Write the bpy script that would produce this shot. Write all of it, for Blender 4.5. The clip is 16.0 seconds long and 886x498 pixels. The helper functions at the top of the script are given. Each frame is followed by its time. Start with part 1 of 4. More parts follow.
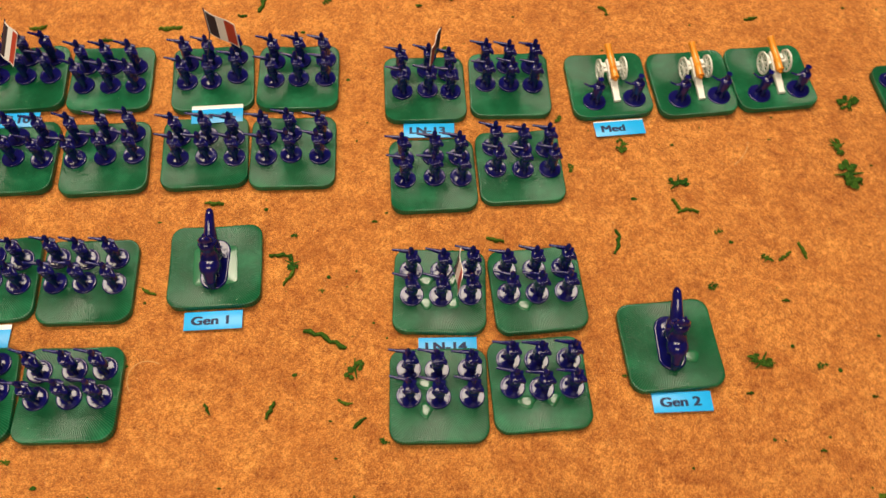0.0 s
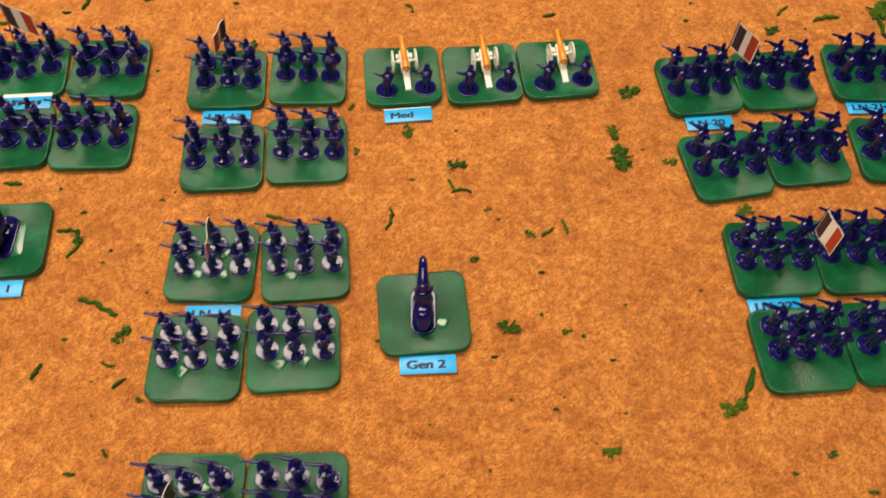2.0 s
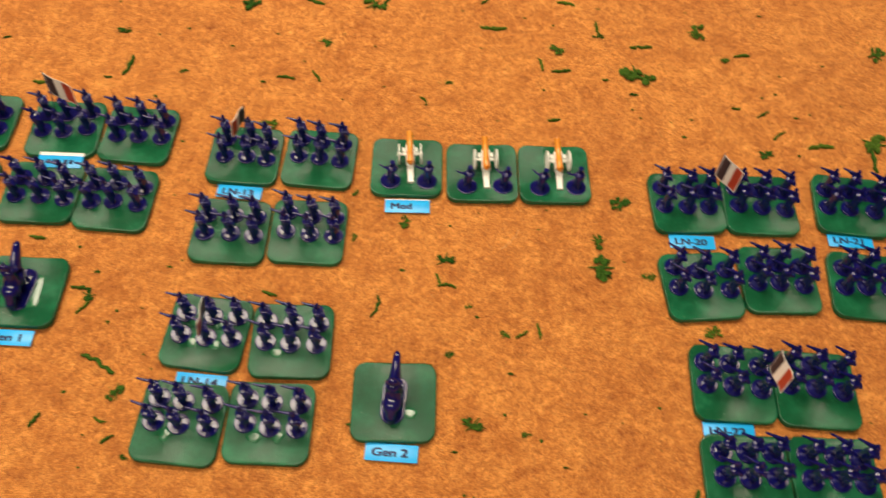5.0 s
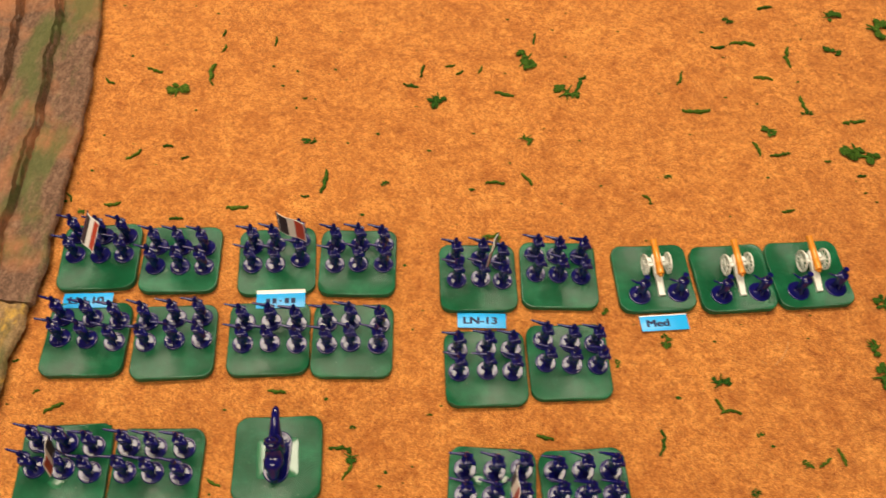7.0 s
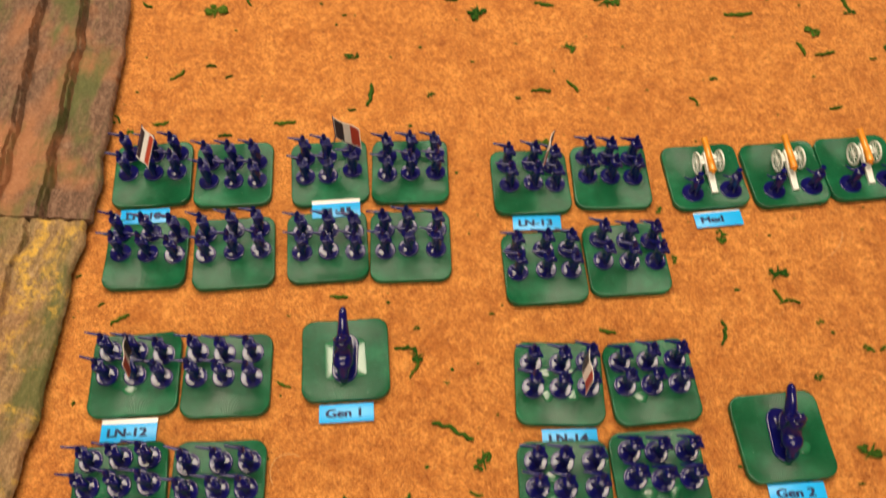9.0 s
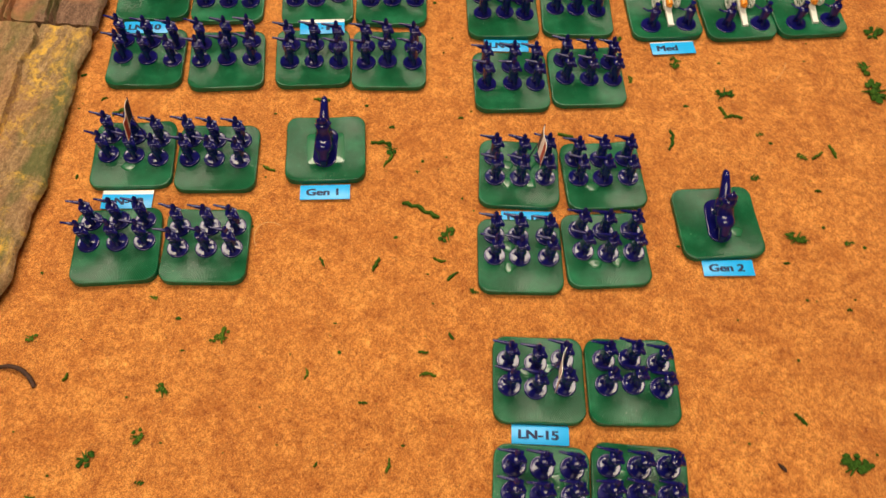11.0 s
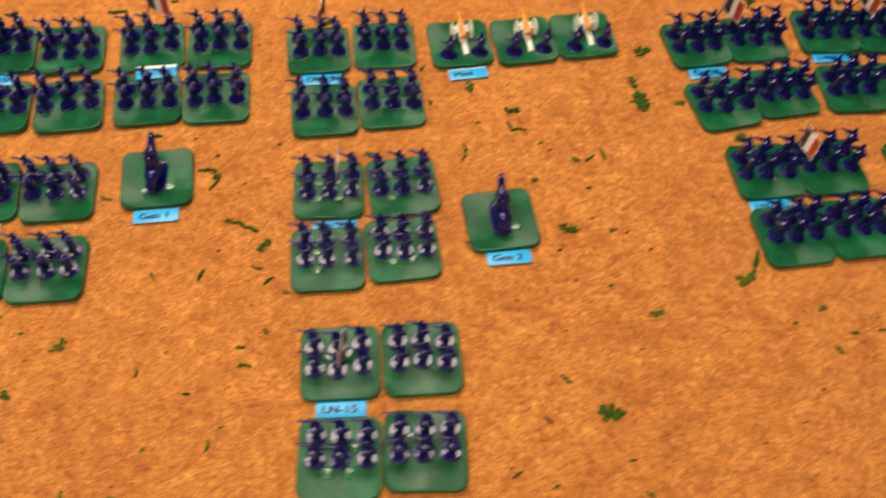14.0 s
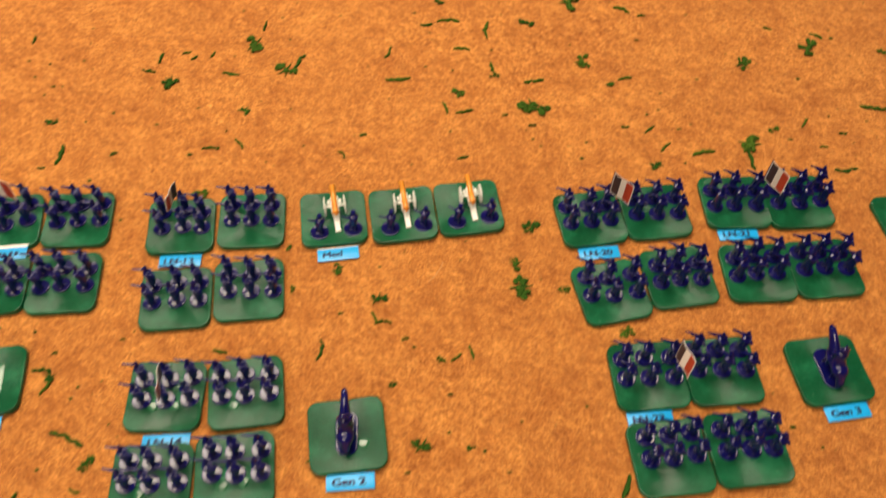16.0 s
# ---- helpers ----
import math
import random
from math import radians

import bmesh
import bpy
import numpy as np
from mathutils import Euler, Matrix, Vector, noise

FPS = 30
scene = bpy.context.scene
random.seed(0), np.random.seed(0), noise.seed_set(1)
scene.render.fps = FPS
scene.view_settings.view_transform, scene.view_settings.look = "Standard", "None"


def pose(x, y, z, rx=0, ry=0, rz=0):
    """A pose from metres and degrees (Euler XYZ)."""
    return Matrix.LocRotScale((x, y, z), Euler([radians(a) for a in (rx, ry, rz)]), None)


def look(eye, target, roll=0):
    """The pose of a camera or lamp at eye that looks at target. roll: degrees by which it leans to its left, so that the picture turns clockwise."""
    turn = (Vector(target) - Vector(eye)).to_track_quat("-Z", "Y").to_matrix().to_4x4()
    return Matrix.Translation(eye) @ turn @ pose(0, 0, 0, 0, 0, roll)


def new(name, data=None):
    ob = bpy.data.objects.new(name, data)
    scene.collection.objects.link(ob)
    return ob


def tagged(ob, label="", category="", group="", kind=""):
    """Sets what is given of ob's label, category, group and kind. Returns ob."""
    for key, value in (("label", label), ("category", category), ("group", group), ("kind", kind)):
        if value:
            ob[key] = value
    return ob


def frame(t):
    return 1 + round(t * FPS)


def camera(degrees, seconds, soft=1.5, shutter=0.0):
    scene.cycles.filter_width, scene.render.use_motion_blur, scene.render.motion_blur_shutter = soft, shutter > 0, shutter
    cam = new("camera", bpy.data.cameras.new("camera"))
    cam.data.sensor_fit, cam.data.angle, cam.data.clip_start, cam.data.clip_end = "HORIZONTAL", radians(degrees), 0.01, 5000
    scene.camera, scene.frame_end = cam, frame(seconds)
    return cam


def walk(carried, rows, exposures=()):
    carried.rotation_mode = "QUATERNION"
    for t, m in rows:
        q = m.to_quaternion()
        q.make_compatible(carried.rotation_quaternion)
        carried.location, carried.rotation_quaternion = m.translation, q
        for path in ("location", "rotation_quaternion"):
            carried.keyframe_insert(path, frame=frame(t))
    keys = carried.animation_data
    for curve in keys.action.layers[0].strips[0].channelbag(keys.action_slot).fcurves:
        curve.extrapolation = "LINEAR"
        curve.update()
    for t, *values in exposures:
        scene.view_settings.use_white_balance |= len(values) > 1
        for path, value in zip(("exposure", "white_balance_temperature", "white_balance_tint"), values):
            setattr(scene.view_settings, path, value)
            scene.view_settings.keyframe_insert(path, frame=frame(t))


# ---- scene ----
cam = camera(54.4, 16.0, soft=1.5, shutter=0.7)
PATH = [
    (0, (0.00455, -0.04125, 0.34181), (-0.0085, 0.9479, -1.3964), 2.50),
    (0.5, (0.00198, -0.05453, 0.35446), (0.0145, 0.9585, -1.3700), 1.82),
    (1, (0.03051, -0.06882, 0.37253), (0.0659, 0.9826, -1.3284), 3.16),
    (1.5, (0.08296, -0.07539, 0.33896), (0.1003, 0.9929, -1.3518), 3.49),
    (2, (0.11247, -0.06856, 0.35130), (0.0935, 0.9758, -1.3542), 2.25),
    (2.5, (0.13083, -0.05662, 0.35348), (0.0877, 0.9971, -1.3459), 0.69),
    (3, (0.14988, -0.04990, 0.36420), (0.1362, 1.0160, -1.3280), 0.82),
    (3.2, (0.15849, -0.05214, 0.36956), (0.1763, 1.0299, -1.3124), 1.97),
    (5.3, (0.12704, -0.04768, 0.40230), (-0.0310, 1.0272, -1.2769), 2.10),
    (5.5, (0.09990, -0.03902, 0.40686), (-0.0739, 1.0409, -1.2675), 0.55),
    (6, (0.04106, -0.00899, 0.40548), (-0.0901, 1.0867, -1.2625), -0.47),
    (6.5, (0.00550, -0.00033, 0.39479), (-0.0699, 1.0944, -1.2773), 1.23),
    (7, (-0.02071, 0.00360, 0.39198), (-0.0686, 1.1044, -1.2772), 2.76),
    (7.5, (-0.03589, 0.00713, 0.38593), (-0.0815, 1.0948, -1.2919), 2.29),
    (8, (-0.04446, 0.00659, 0.37670), (-0.0860, 1.0749, -1.3136), 2.41),
    (8.5, (-0.04340, -0.00557, 0.38391), (-0.1097, 1.0324, -1.3244), 1.06),
    (9, (-0.04574, -0.02494, 0.37687), (-0.0929, 1.0043, -1.3373), 0.63),
    (9.5, (-0.04364, -0.05204, 0.36398), (-0.0419, 0.9744, -1.3525), 2.99),
    (10, (-0.02770, -0.07886, 0.36938), (-0.0645, 0.9454, -1.3480), 3.66),
    (10.2, (-0.02408, -0.09369, 0.35974), (-0.0826, 0.9240, -1.3609), 3.19),
    (12.3, (-0.03093, -0.15644, 0.37090), (0.0004, 0.8443, -1.3605), 3.15),
    (12.5, (-0.02920, -0.16631, 0.37092), (0.0067, 0.8385, -1.3580), 3.34),
    (13, (-0.02308, -0.17773, 0.38282), (0.0254, 0.8387, -1.3390), 3.38),
    (13.5, (-0.00634, -0.18016, 0.39223), (0.0706, 0.8715, -1.3072), 3.92),
    (14, (0.04747, -0.17319, 0.40879), (0.1317, 0.9136, -1.2681), 4.47),
    (14.5, (0.09006, -0.16949, 0.42173), (0.1352, 0.9502, -1.2349), 3.44),
    (15, (0.13193, -0.15341, 0.42632), (0.1276, 0.9775, -1.2232), 1.55),
    (15.5, (0.14396, -0.10908, 0.42847), (0.1178, 1.0251, -1.2186), 0.28),
    (16, (0.15002, -0.06778, 0.43281), (0.1483, 1.0752, -1.2084), 1.33),
]
EXPOSURES = [(0, 0.0), (16, 0.0)]
walk(cam, [(t, look(eye, target, roll)) for t, eye, target, roll in PATH], EXPOSURES)

# ---- world and light ----
world = bpy.data.worlds.new("room_air")
world.use_nodes = True
world.node_tree.nodes["Background"].inputs[0].default_value = (1.0, 0.86, 0.70, 1)
world.node_tree.nodes["Background"].inputs[1].default_value = 0.02
scene.world = world

CEILING = 1.62
TABLE_DROP = 0.76


def area_light(name, x, y, z, sx, sy, power, colour):
    data = bpy.data.lights.new(name, "AREA")
    data.shape, data.size, data.size_y, data.energy, data.color = "RECTANGLE", sx, sy, power, colour
    ob = new(name, data)
    ob.matrix_world = pose(x, y, z)
    return ob


WARM = (1.0, 0.85, 0.66)
LIGHTS = ((-0.21, 0.77, 29.0), (-0.30, -0.85, 19.0))
for light_x, light_y, light_w in LIGHTS:
    area_light("ceiling_light_glow", light_x, light_y, CEILING - 0.085, 1.34, 0.60, light_w, WARM)


# ---- materials ----
def material(name, base, rough=0.5, metal=0.0, coat=0.0, spec=0.5):
    m = bpy.data.materials.new(name)
    m.use_nodes = True
    b = m.node_tree.nodes["Principled BSDF"]
    b.inputs["Base Color"].default_value = (*base, 1)
    b.inputs["Roughness"].default_value = rough
    b.inputs["Metallic"].default_value = metal
    b.inputs["Coat Weight"].default_value = coat
    b.inputs["Coat Roughness"].default_value = 0.12
    b.inputs["Specular IOR Level"].default_value = spec
    return m


class Nodes:
    """Short calls for building a material's nodes."""

    def __init__(self, m):
        self.t = m.node_tree
        self.b = self.t.nodes["Principled BSDF"]
        self.coord = self.t.nodes.new("ShaderNodeTexCoord").outputs["Object"]

    def link(self, a, b):
        self.t.links.new(a, b)

    def noise(self, scale, detail=3.0, rough=0.55, coord=None, distort=0.0):
        n = self.t.nodes.new("ShaderNodeTexNoise")
        n.inputs["Scale"].default_value = scale
        n.inputs["Detail"].default_value = detail
        n.inputs["Roughness"].default_value = rough
        n.inputs["Distortion"].default_value = distort
        self.link(coord or self.coord, n.inputs["Vector"])
        return n.outputs["Fac"]

    def ramp(self, fac, *stops):
        r = self.t.nodes.new("ShaderNodeValToRGB")
        els = r.color_ramp.elements
        while len(els) < len(stops):
            els.new(0.5)
        for e, (p, c) in zip(els, stops):
            e.position, e.color = p, (*c, 1) if len(c) == 3 else c
        self.link(fac, r.inputs["Fac"])
        return r.outputs["Color"]

    def mix(self, fac, a, b, blend="MIX"):
        n = self.t.nodes.new("ShaderNodeMix")
        n.data_type, n.blend_type = "RGBA", blend
        for sock, v in ((n.inputs[0], fac), (n.inputs[6], a), (n.inputs[7], b)):
            if isinstance(v, (int, float)):
                sock.default_value = v
            elif isinstance(v, tuple):
                sock.default_value = (*v, 1)
            else:
                self.link(v, sock)
        return n.outputs[2]

    def bump(self, height, strength, distance, normal=None):
        n = self.t.nodes.new("ShaderNodeBump")
        n.inputs["Strength"].default_value = strength
        n.inputs["Distance"].default_value = distance
        self.link(height, n.inputs["Height"])
        if normal:
            self.link(normal, n.inputs["Normal"])
        return n.outputs["Normal"]

    def math(self, operation, a, b=0.0):
        n = self.t.nodes.new("ShaderNodeMath")
        n.operation = operation
        for sock, v in ((n.inputs[0], a), (n.inputs[1], b)):
            if isinstance(v, (int, float)):
                sock.default_value = v
            else:
                self.link(v, sock)
        return n.outputs[0]

    def random(self):
        return self.t.nodes.new("ShaderNodeObjectInfo").outputs["Random"]

    def shifted(self, amount):
        """Object coordinates moved by each object's own random number, so that alike objects do not repeat."""
        v = self.t.nodes.new("ShaderNodeVectorMath")
        v.operation = "MULTIPLY_ADD"
        c = self.t.nodes.new("ShaderNodeCombineXYZ")
        for i in range(3):
            self.link(self.random(), c.inputs[i])
        self.link(c.outputs[0], v.inputs[0])
        v.inputs[1].default_value = (amount, amount * 1.7, amount * 0.6)
        self.link(self.coord, v.inputs[2])
        return v.outputs[0]

    def wave(self, scale, direction="DIAGONAL", distort=0.0, coord=None):
        n = self.t.nodes.new("ShaderNodeTexWave")
        n.wave_type, n.bands_direction = "BANDS", direction
        n.inputs["Scale"].default_value = scale
        n.inputs["Distortion"].default_value = distort
        self.link(coord or self.coord, n.inputs["Vector"])
        return n.outputs["Fac"]


def felt_material():
    m = material("brown_felt", (0.5, 0.2, 0.05), 0.95, spec=0.10)
    n = Nodes(m)
    broad = n.noise(13, 4, 0.6)
    patch = n.noise(62, 5, 0.68, distort=0.6)
    blotch = n.noise(210, 5, 0.74, distort=0.4)
    tuft = n.noise(380, 5, 0.75, distort=1.2)
    fibre = n.noise(1000, 4, 0.75, distort=2.2)
    col = n.ramp(blotch, (0.38, (0.28, 0.060, 0.007)), (0.5, (0.63, 0.196, 0.030)), (0.61, (1.0, 0.43, 0.095)))
    col = n.mix(0.5, col, n.ramp(tuft, (0.42, (0.27, 0.054, 0.005)), (0.5, (0.64, 0.200, 0.031)), (0.58, (1.0, 0.48, 0.120))))
    col = n.mix(0.5, col, n.ramp(fibre, (0.43, (0.10, 0.018, 0.003)), (0.50, (0.61, 0.180, 0.026)), (0.575, (1.0, 0.50, 0.130))))
    col = n.mix(0.95, col, n.ramp(patch, (0.34, (0.78, 0.68, 0.58)), (0.5, (1.0, 1.0, 1.0)), (0.68, (1.16, 1.24, 1.25))), "MULTIPLY")
    col = n.mix(0.9, col, n.ramp(broad, (0.34, (0.92, 0.87, 0.82)), (0.66, (1.09, 1.11, 1.10))), "MULTIPLY")
    speck = n.noise(1400, 2, 0.6)
    col = n.mix(n.ramp(speck, (0.71, (0, 0, 0)), (0.76, (0.75, 0.75, 0.75))), col, (0.95, 0.66, 0.36))
    col = n.mix(0.06, col, (0.60, 0.33, 0.17))
    n.link(col, n.b.inputs["Base Color"])
    n.b.inputs["Sheen Weight"].default_value = 0.05
    n.link(n.bump(fibre, 0.7, 0.0009, n.bump(tuft, 0.7, 0.0016)), n.b.inputs["Normal"])
    return m


def base_material():
    m = material("green_painted_print", (0.02, 0.16, 0.05), 0.2, spec=0.27)
    n = Nodes(m)
    at = n.shifted(3.0)
    wash = n.noise(70, 4, 0.6, at)
    scuff = n.noise(420, 5, 0.7, at)
    col = n.ramp(wash, (0.30, (0.0008, 0.042, 0.014)), (0.5, (0.0016, 0.070, 0.026)), (0.70, (0.009, 0.135, 0.058)))
    col = n.mix(n.ramp(scuff, (0.60, (0, 0, 0)), (0.78, (0.55, 0.55, 0.55))), col, (0.05, 0.26, 0.12))
    # print lines that fan out from the middle and show near the rim
    fan = n.t.nodes.new("ShaderNodeTexGradient")
    fan.gradient_type = "RADIAL"
    n.link(n.coord, fan.inputs["Vector"])
    lines = n.math("SINE", n.math("MULTIPLY", fan.outputs["Fac"], math.tau * 150))
    size = n.t.nodes.new("ShaderNodeVectorMath")
    size.operation = "LENGTH"
    n.link(n.coord, size.inputs[0])
    near_rim = n.ramp(n.math("MULTIPLY", size.outputs["Value"], 40.0), (0.25, (0.25, 0.25, 0.25)), (0.95, (1, 1, 1)))
    lines = n.math("MULTIPLY", lines, near_rim)
    # sheen caught by rim and ridges, put into the colour as paler green
    col = n.mix(n.math("MULTIPLY", near_rim, 0.12), col, (0.014, 0.190, 0.078))
    col = n.mix(n.math("MULTIPLY", n.math("MAXIMUM", lines, 0.0), 0.16), col, (0.10, 0.36, 0.20))
    fleck = n.noise(900, 2, 0.5, at)
    col = n.mix(n.ramp(fleck, (0.73, (0, 0, 0)), (0.80, (0.6, 0.6, 0.6))), col, (0.30, 0.48, 0.34))
    tint = n.mix(n.random(), (0.86, 0.90, 0.86), (1.12, 1.08, 1.1))
    n.link(n.mix(1.0, col, tint, "MULTIPLY"), n.b.inputs["Base Color"])
    normal = n.bump(lines, 0.35, 0.00016)
    n.link(n.bump(wash, 0.10, 0.0008, normal), n.b.inputs["Normal"])
    n.link(n.ramp(wash, (0.36, (0.15, 0.15, 0.15)), (0.62, (0.27, 0.27, 0.27))), n.b.inputs["Roughness"])
    return m


def plastic_material(name, base, light, rough):
    m = material(name, base, rough, spec=0.5)
    n = Nodes(m)
    at = n.shifted(2.0)
    n.link(n.mix(n.ramp(n.noise(260, 4, 0.6, at), (0.35, (0, 0, 0)), (0.75, (1, 1, 1))), base, light), n.b.inputs["Base Color"])
    n.link(n.bump(n.noise(900, 2, 0.5, at), 0.12, 0.0004, n.bump(n.noise(330, 2, 0.5, at), 0.15, 0.0006)), n.b.inputs["Normal"])
    return m


def flock_material():
    m = material("green_foam", (0.03, 0.14, 0.02), 0.9, spec=0.2)
    n = Nodes(m)
    grain = n.noise(1500, 3, 0.7)
    col = n.ramp(grain, (0.3, (0.012, 0.042, 0.004)), (0.52, (0.034, 0.110, 0.010)), (0.75, (0.11, 0.24, 0.04)))
    tint = n.mix(n.random(), (0.60, 0.75, 0.60), (2.1, 1.25, 0.9))
    n.link(n.mix(1.0, col, tint, "MULTIPLY"), n.b.inputs["Base Color"])
    n.link(n.bump(grain, 0.8, 0.0008), n.b.inputs["Normal"])
    return m


def road_material(name, straw):
    m = material(name, (0.2, 0.12, 0.07), 0.62, spec=0.3)
    n = Nodes(m)
    along = n.t.nodes.new("ShaderNodeMapping")
    along.inputs["Scale"].default_value = (1.0, 0.35, 1.0)
    n.link(n.coord, along.inputs["Vector"])
    streak = n.noise(420, 6, 0.75, along.outputs[0], 0.6)
    grain = n.noise(640, 6, 0.78, distort=0.8)
    patch = n.noise(15, 4, 0.55, distort=0.5)
    moss = n.noise(30, 5, 0.62, along.outputs[0])
    dark, mid, pale = ((0.085, 0.050, 0.022), (0.27, 0.165, 0.075), (0.55, 0.37, 0.19)) if straw else ((0.050, 0.025, 0.014), (0.150, 0.080, 0.048), (0.36, 0.22, 0.140))
    col = n.ramp(streak, (0.34, dark), (0.5, mid), (0.66, pale))
    col = n.mix(0.45, col, n.ramp(grain, (0.38, dark), (0.5, mid), (0.62, pale)))
    worn = 0.25 if straw else 0.7
    col = n.mix(n.ramp(patch, (0.50, (0, 0, 0)), (0.60, (worn, worn, worn))), col, n.mix(grain, (0.20, 0.070, 0.026), (0.62, 0.27, 0.115)))
    col = n.mix(n.ramp(moss, (0.50, (0, 0, 0)), (0.60, (0.8, 0.8, 0.8))), col, n.mix(streak, (0.030, 0.055, 0.010), (0.15, 0.17, 0.05)))
    if straw:
        yellow = n.noise(24, 6, 0.75, distort=1.2)
        straw_mask = n.mix(1.0, n.ramp(yellow, (0.50, (0, 0, 0)), (0.62, (0.95, 0.95, 0.95))), n.ramp(n.noise(240, 5, 0.75), (0.42, (0.05, 0.05, 0.05)), (0.54, (1, 1, 1))), "MULTIPLY")
        col = n.mix(straw_mask, col, n.mix(grain, (0.50, 0.27, 0.03), (0.90, 0.58, 0.10)))
    n.link(col, n.b.inputs["Base Color"])
    normal = n.bump(grain, 0.6, 0.0009, n.bump(streak, 0.5, 0.0008))
    if straw:
        normal = n.bump(n.noise(170, 4, 0.7, distort=1.0), 0.8, 0.0030, normal)
    n.link(normal, n.b.inputs["Normal"])
    return m


def paper_material(name, base, dark):
    m = material(name, base, 0.36, spec=0.5)
    n = Nodes(m)
    n.link(n.mix(n.noise(300, 4, 0.6, n.shifted(1.0)), dark, base), n.b.inputs["Base Color"])
    return m


def wall_material(name, a, b, scale=6.0):
    m = material(name, a, 0.8)
    n = Nodes(m)
    n.link(n.mix(n.noise(scale, 4), a, b), n.b.inputs["Base Color"])
    n.link(n.bump(n.noise(180, 3), 0.15, 0.002), n.b.inputs["Normal"])
    return m


def wood_material(name, a, b):
    m = material(name, a, 0.45)
    n = Nodes(m)
    n.link(n.mix(n.wave(3.0, "X", 6.0), a, b), n.b.inputs["Base Color"])
    return m


FELT = felt_material()
GREEN = base_material()
BLUE = plastic_material("navy_plastic", (0.0038, 0.0045, 0.080), (0.006, 0.006, 0.115), 0.07)
ORANGE = plastic_material("orange_plastic", (0.72, 0.24, 0.015), (0.80, 0.32, 0.03), 0.28)
IVORY = plastic_material("white_plastic", (0.72, 0.74, 0.68), (0.82, 0.83, 0.78), 0.35)
GLUE = material("glossy_green_glue", (0.015, 0.150, 0.060), 0.24, coat=0.35, spec=0.6)
FLOCK = flock_material()
ROAD_A = road_material("brown_rutted_earth", False)
ROAD_B = road_material("brown_earth_with_straw", True)
CARD = paper_material("sky_blue_card", (0.012, 0.44, 0.95), (0.010, 0.38, 0.86))
PAPER = paper_material("white_paper", (0.86, 0.86, 0.84), (0.76, 0.75, 0.72))
INK = material("black_ink", (0.012, 0.022, 0.075), 0.6, spec=0.3)
FLAG_DARK = paper_material("dark_flag_print", (0.045, 0.030, 0.035), (0.025, 0.018, 0.03))
FLAG_RED = paper_material("red_flag_print", (0.46, 0.060, 0.025), (0.36, 0.04, 0.02))
HAIR = material("pale_fibre", (0.70, 0.42, 0.16), 0.6)
BARK = wall_material("dark_bark", (0.035, 0.014, 0.008), (0.06, 0.025, 0.012), 900.0)
WALL = wall_material("cream_wall_paint", (0.44, 0.37, 0.28), (0.38, 0.32, 0.24))
CEIL = wall_material("white_ceiling_paint", (0.52, 0.48, 0.41), (0.46, 0.42, 0.36))
CARPET = wall_material("brown_carpet", (0.16, 0.11, 0.07), (0.22, 0.16, 0.10), 40.0)
WOOD = wood_material("table_wood", (0.22, 0.11, 0.05), (0.30, 0.16, 0.08))
STEEL = material("white_enamel", (0.78, 0.76, 0.72), 0.4)
DIFFUSER = material("glowing_diffuser", (0.9, 0.85, 0.75), 0.5)
DIFFUSER.node_tree.nodes["Principled BSDF"].inputs["Emission Color"].default_value = (1.0, 0.83, 0.62, 1)
DIFFUSER.node_tree.nodes["Principled BSDF"].inputs["Emission Strength"].default_value = 3.0

MM = 0.001


# ---- mesh helpers ----
def ring(bm, points):
    return [bm.verts.new(p) for p in points]


def bridge(bm, a, b):
    for i in range(len(a)):
        j = (i + 1) % len(a)
        bm.faces.new((a[i], a[j], b[j], b[i]))


def rings(bm, loops, cap_low=True, cap_high=True):
    """A closed skin through loops of equally many points."""
    made = [ring(bm, loop) for loop in loops]
    for a, b in zip(made, made[1:]):
        bridge(bm, a, b)
    if cap_low:
        bm.faces.new(list(reversed(made[0])))
    if cap_high:
        bm.faces.new(made[-1])
    return made


def tube(bm, p, q, r, s, seg=8, squash=1.0):
    """A tapered rod from p to q."""
    p, q = Vector(p), Vector(q)
    turn = (q - p).to_track_quat("Z", "Y")
    loops = []
    for c, rad in ((p, r), (q, s)):
        loops.append([c + turn @ Vector((rad * math.cos(k * math.tau / seg), squash * rad * math.sin(k * math.tau / seg), 0)) for k in range(seg)])
    rings(bm, loops)


def ball(bm, c, rx, ry, rz, seg=10, rows=6, turn=None):
    loops = []
    for i in range(1, rows):
        a = math.pi * i / rows
        loop = []
        for k in range(seg):
            v = Vector((rx * math.sin(a) * math.cos(k * math.tau / seg), ry * math.sin(a) * math.sin(k * math.tau / seg), -rz * math.cos(a)))
            loop.append(Vector(c) + (turn @ v if turn else v))
        loops.append(loop)
    rings(bm, loops)


def block(bm, c, sx, sy, sz, turn=0.0, bevel=0.0):
    made = bmesh.ops.create_cube(bm, size=1.0, matrix=pose(*c, 0, 0, turn) @ Matrix.Diagonal((sx, sy, sz, 1)))
    if bevel:
        edges = list({e for v in made["verts"] for e in v.link_edges})
        bmesh.ops.bevel(bm, geom=edges, offset=bevel, segments=2, affect="EDGES", profile=0.5)


def revolve(bm, profile, seg=20, sx=1.0, sy=1.0):
    """A lathe shape round z from pairs of radius and height; it closes at both ends."""
    loops = [[(r * sx * math.cos(k * math.tau / seg), r * sy * math.sin(k * math.tau / seg), z) for k in range(seg)] for r, z in profile]
    rings(bm, loops)


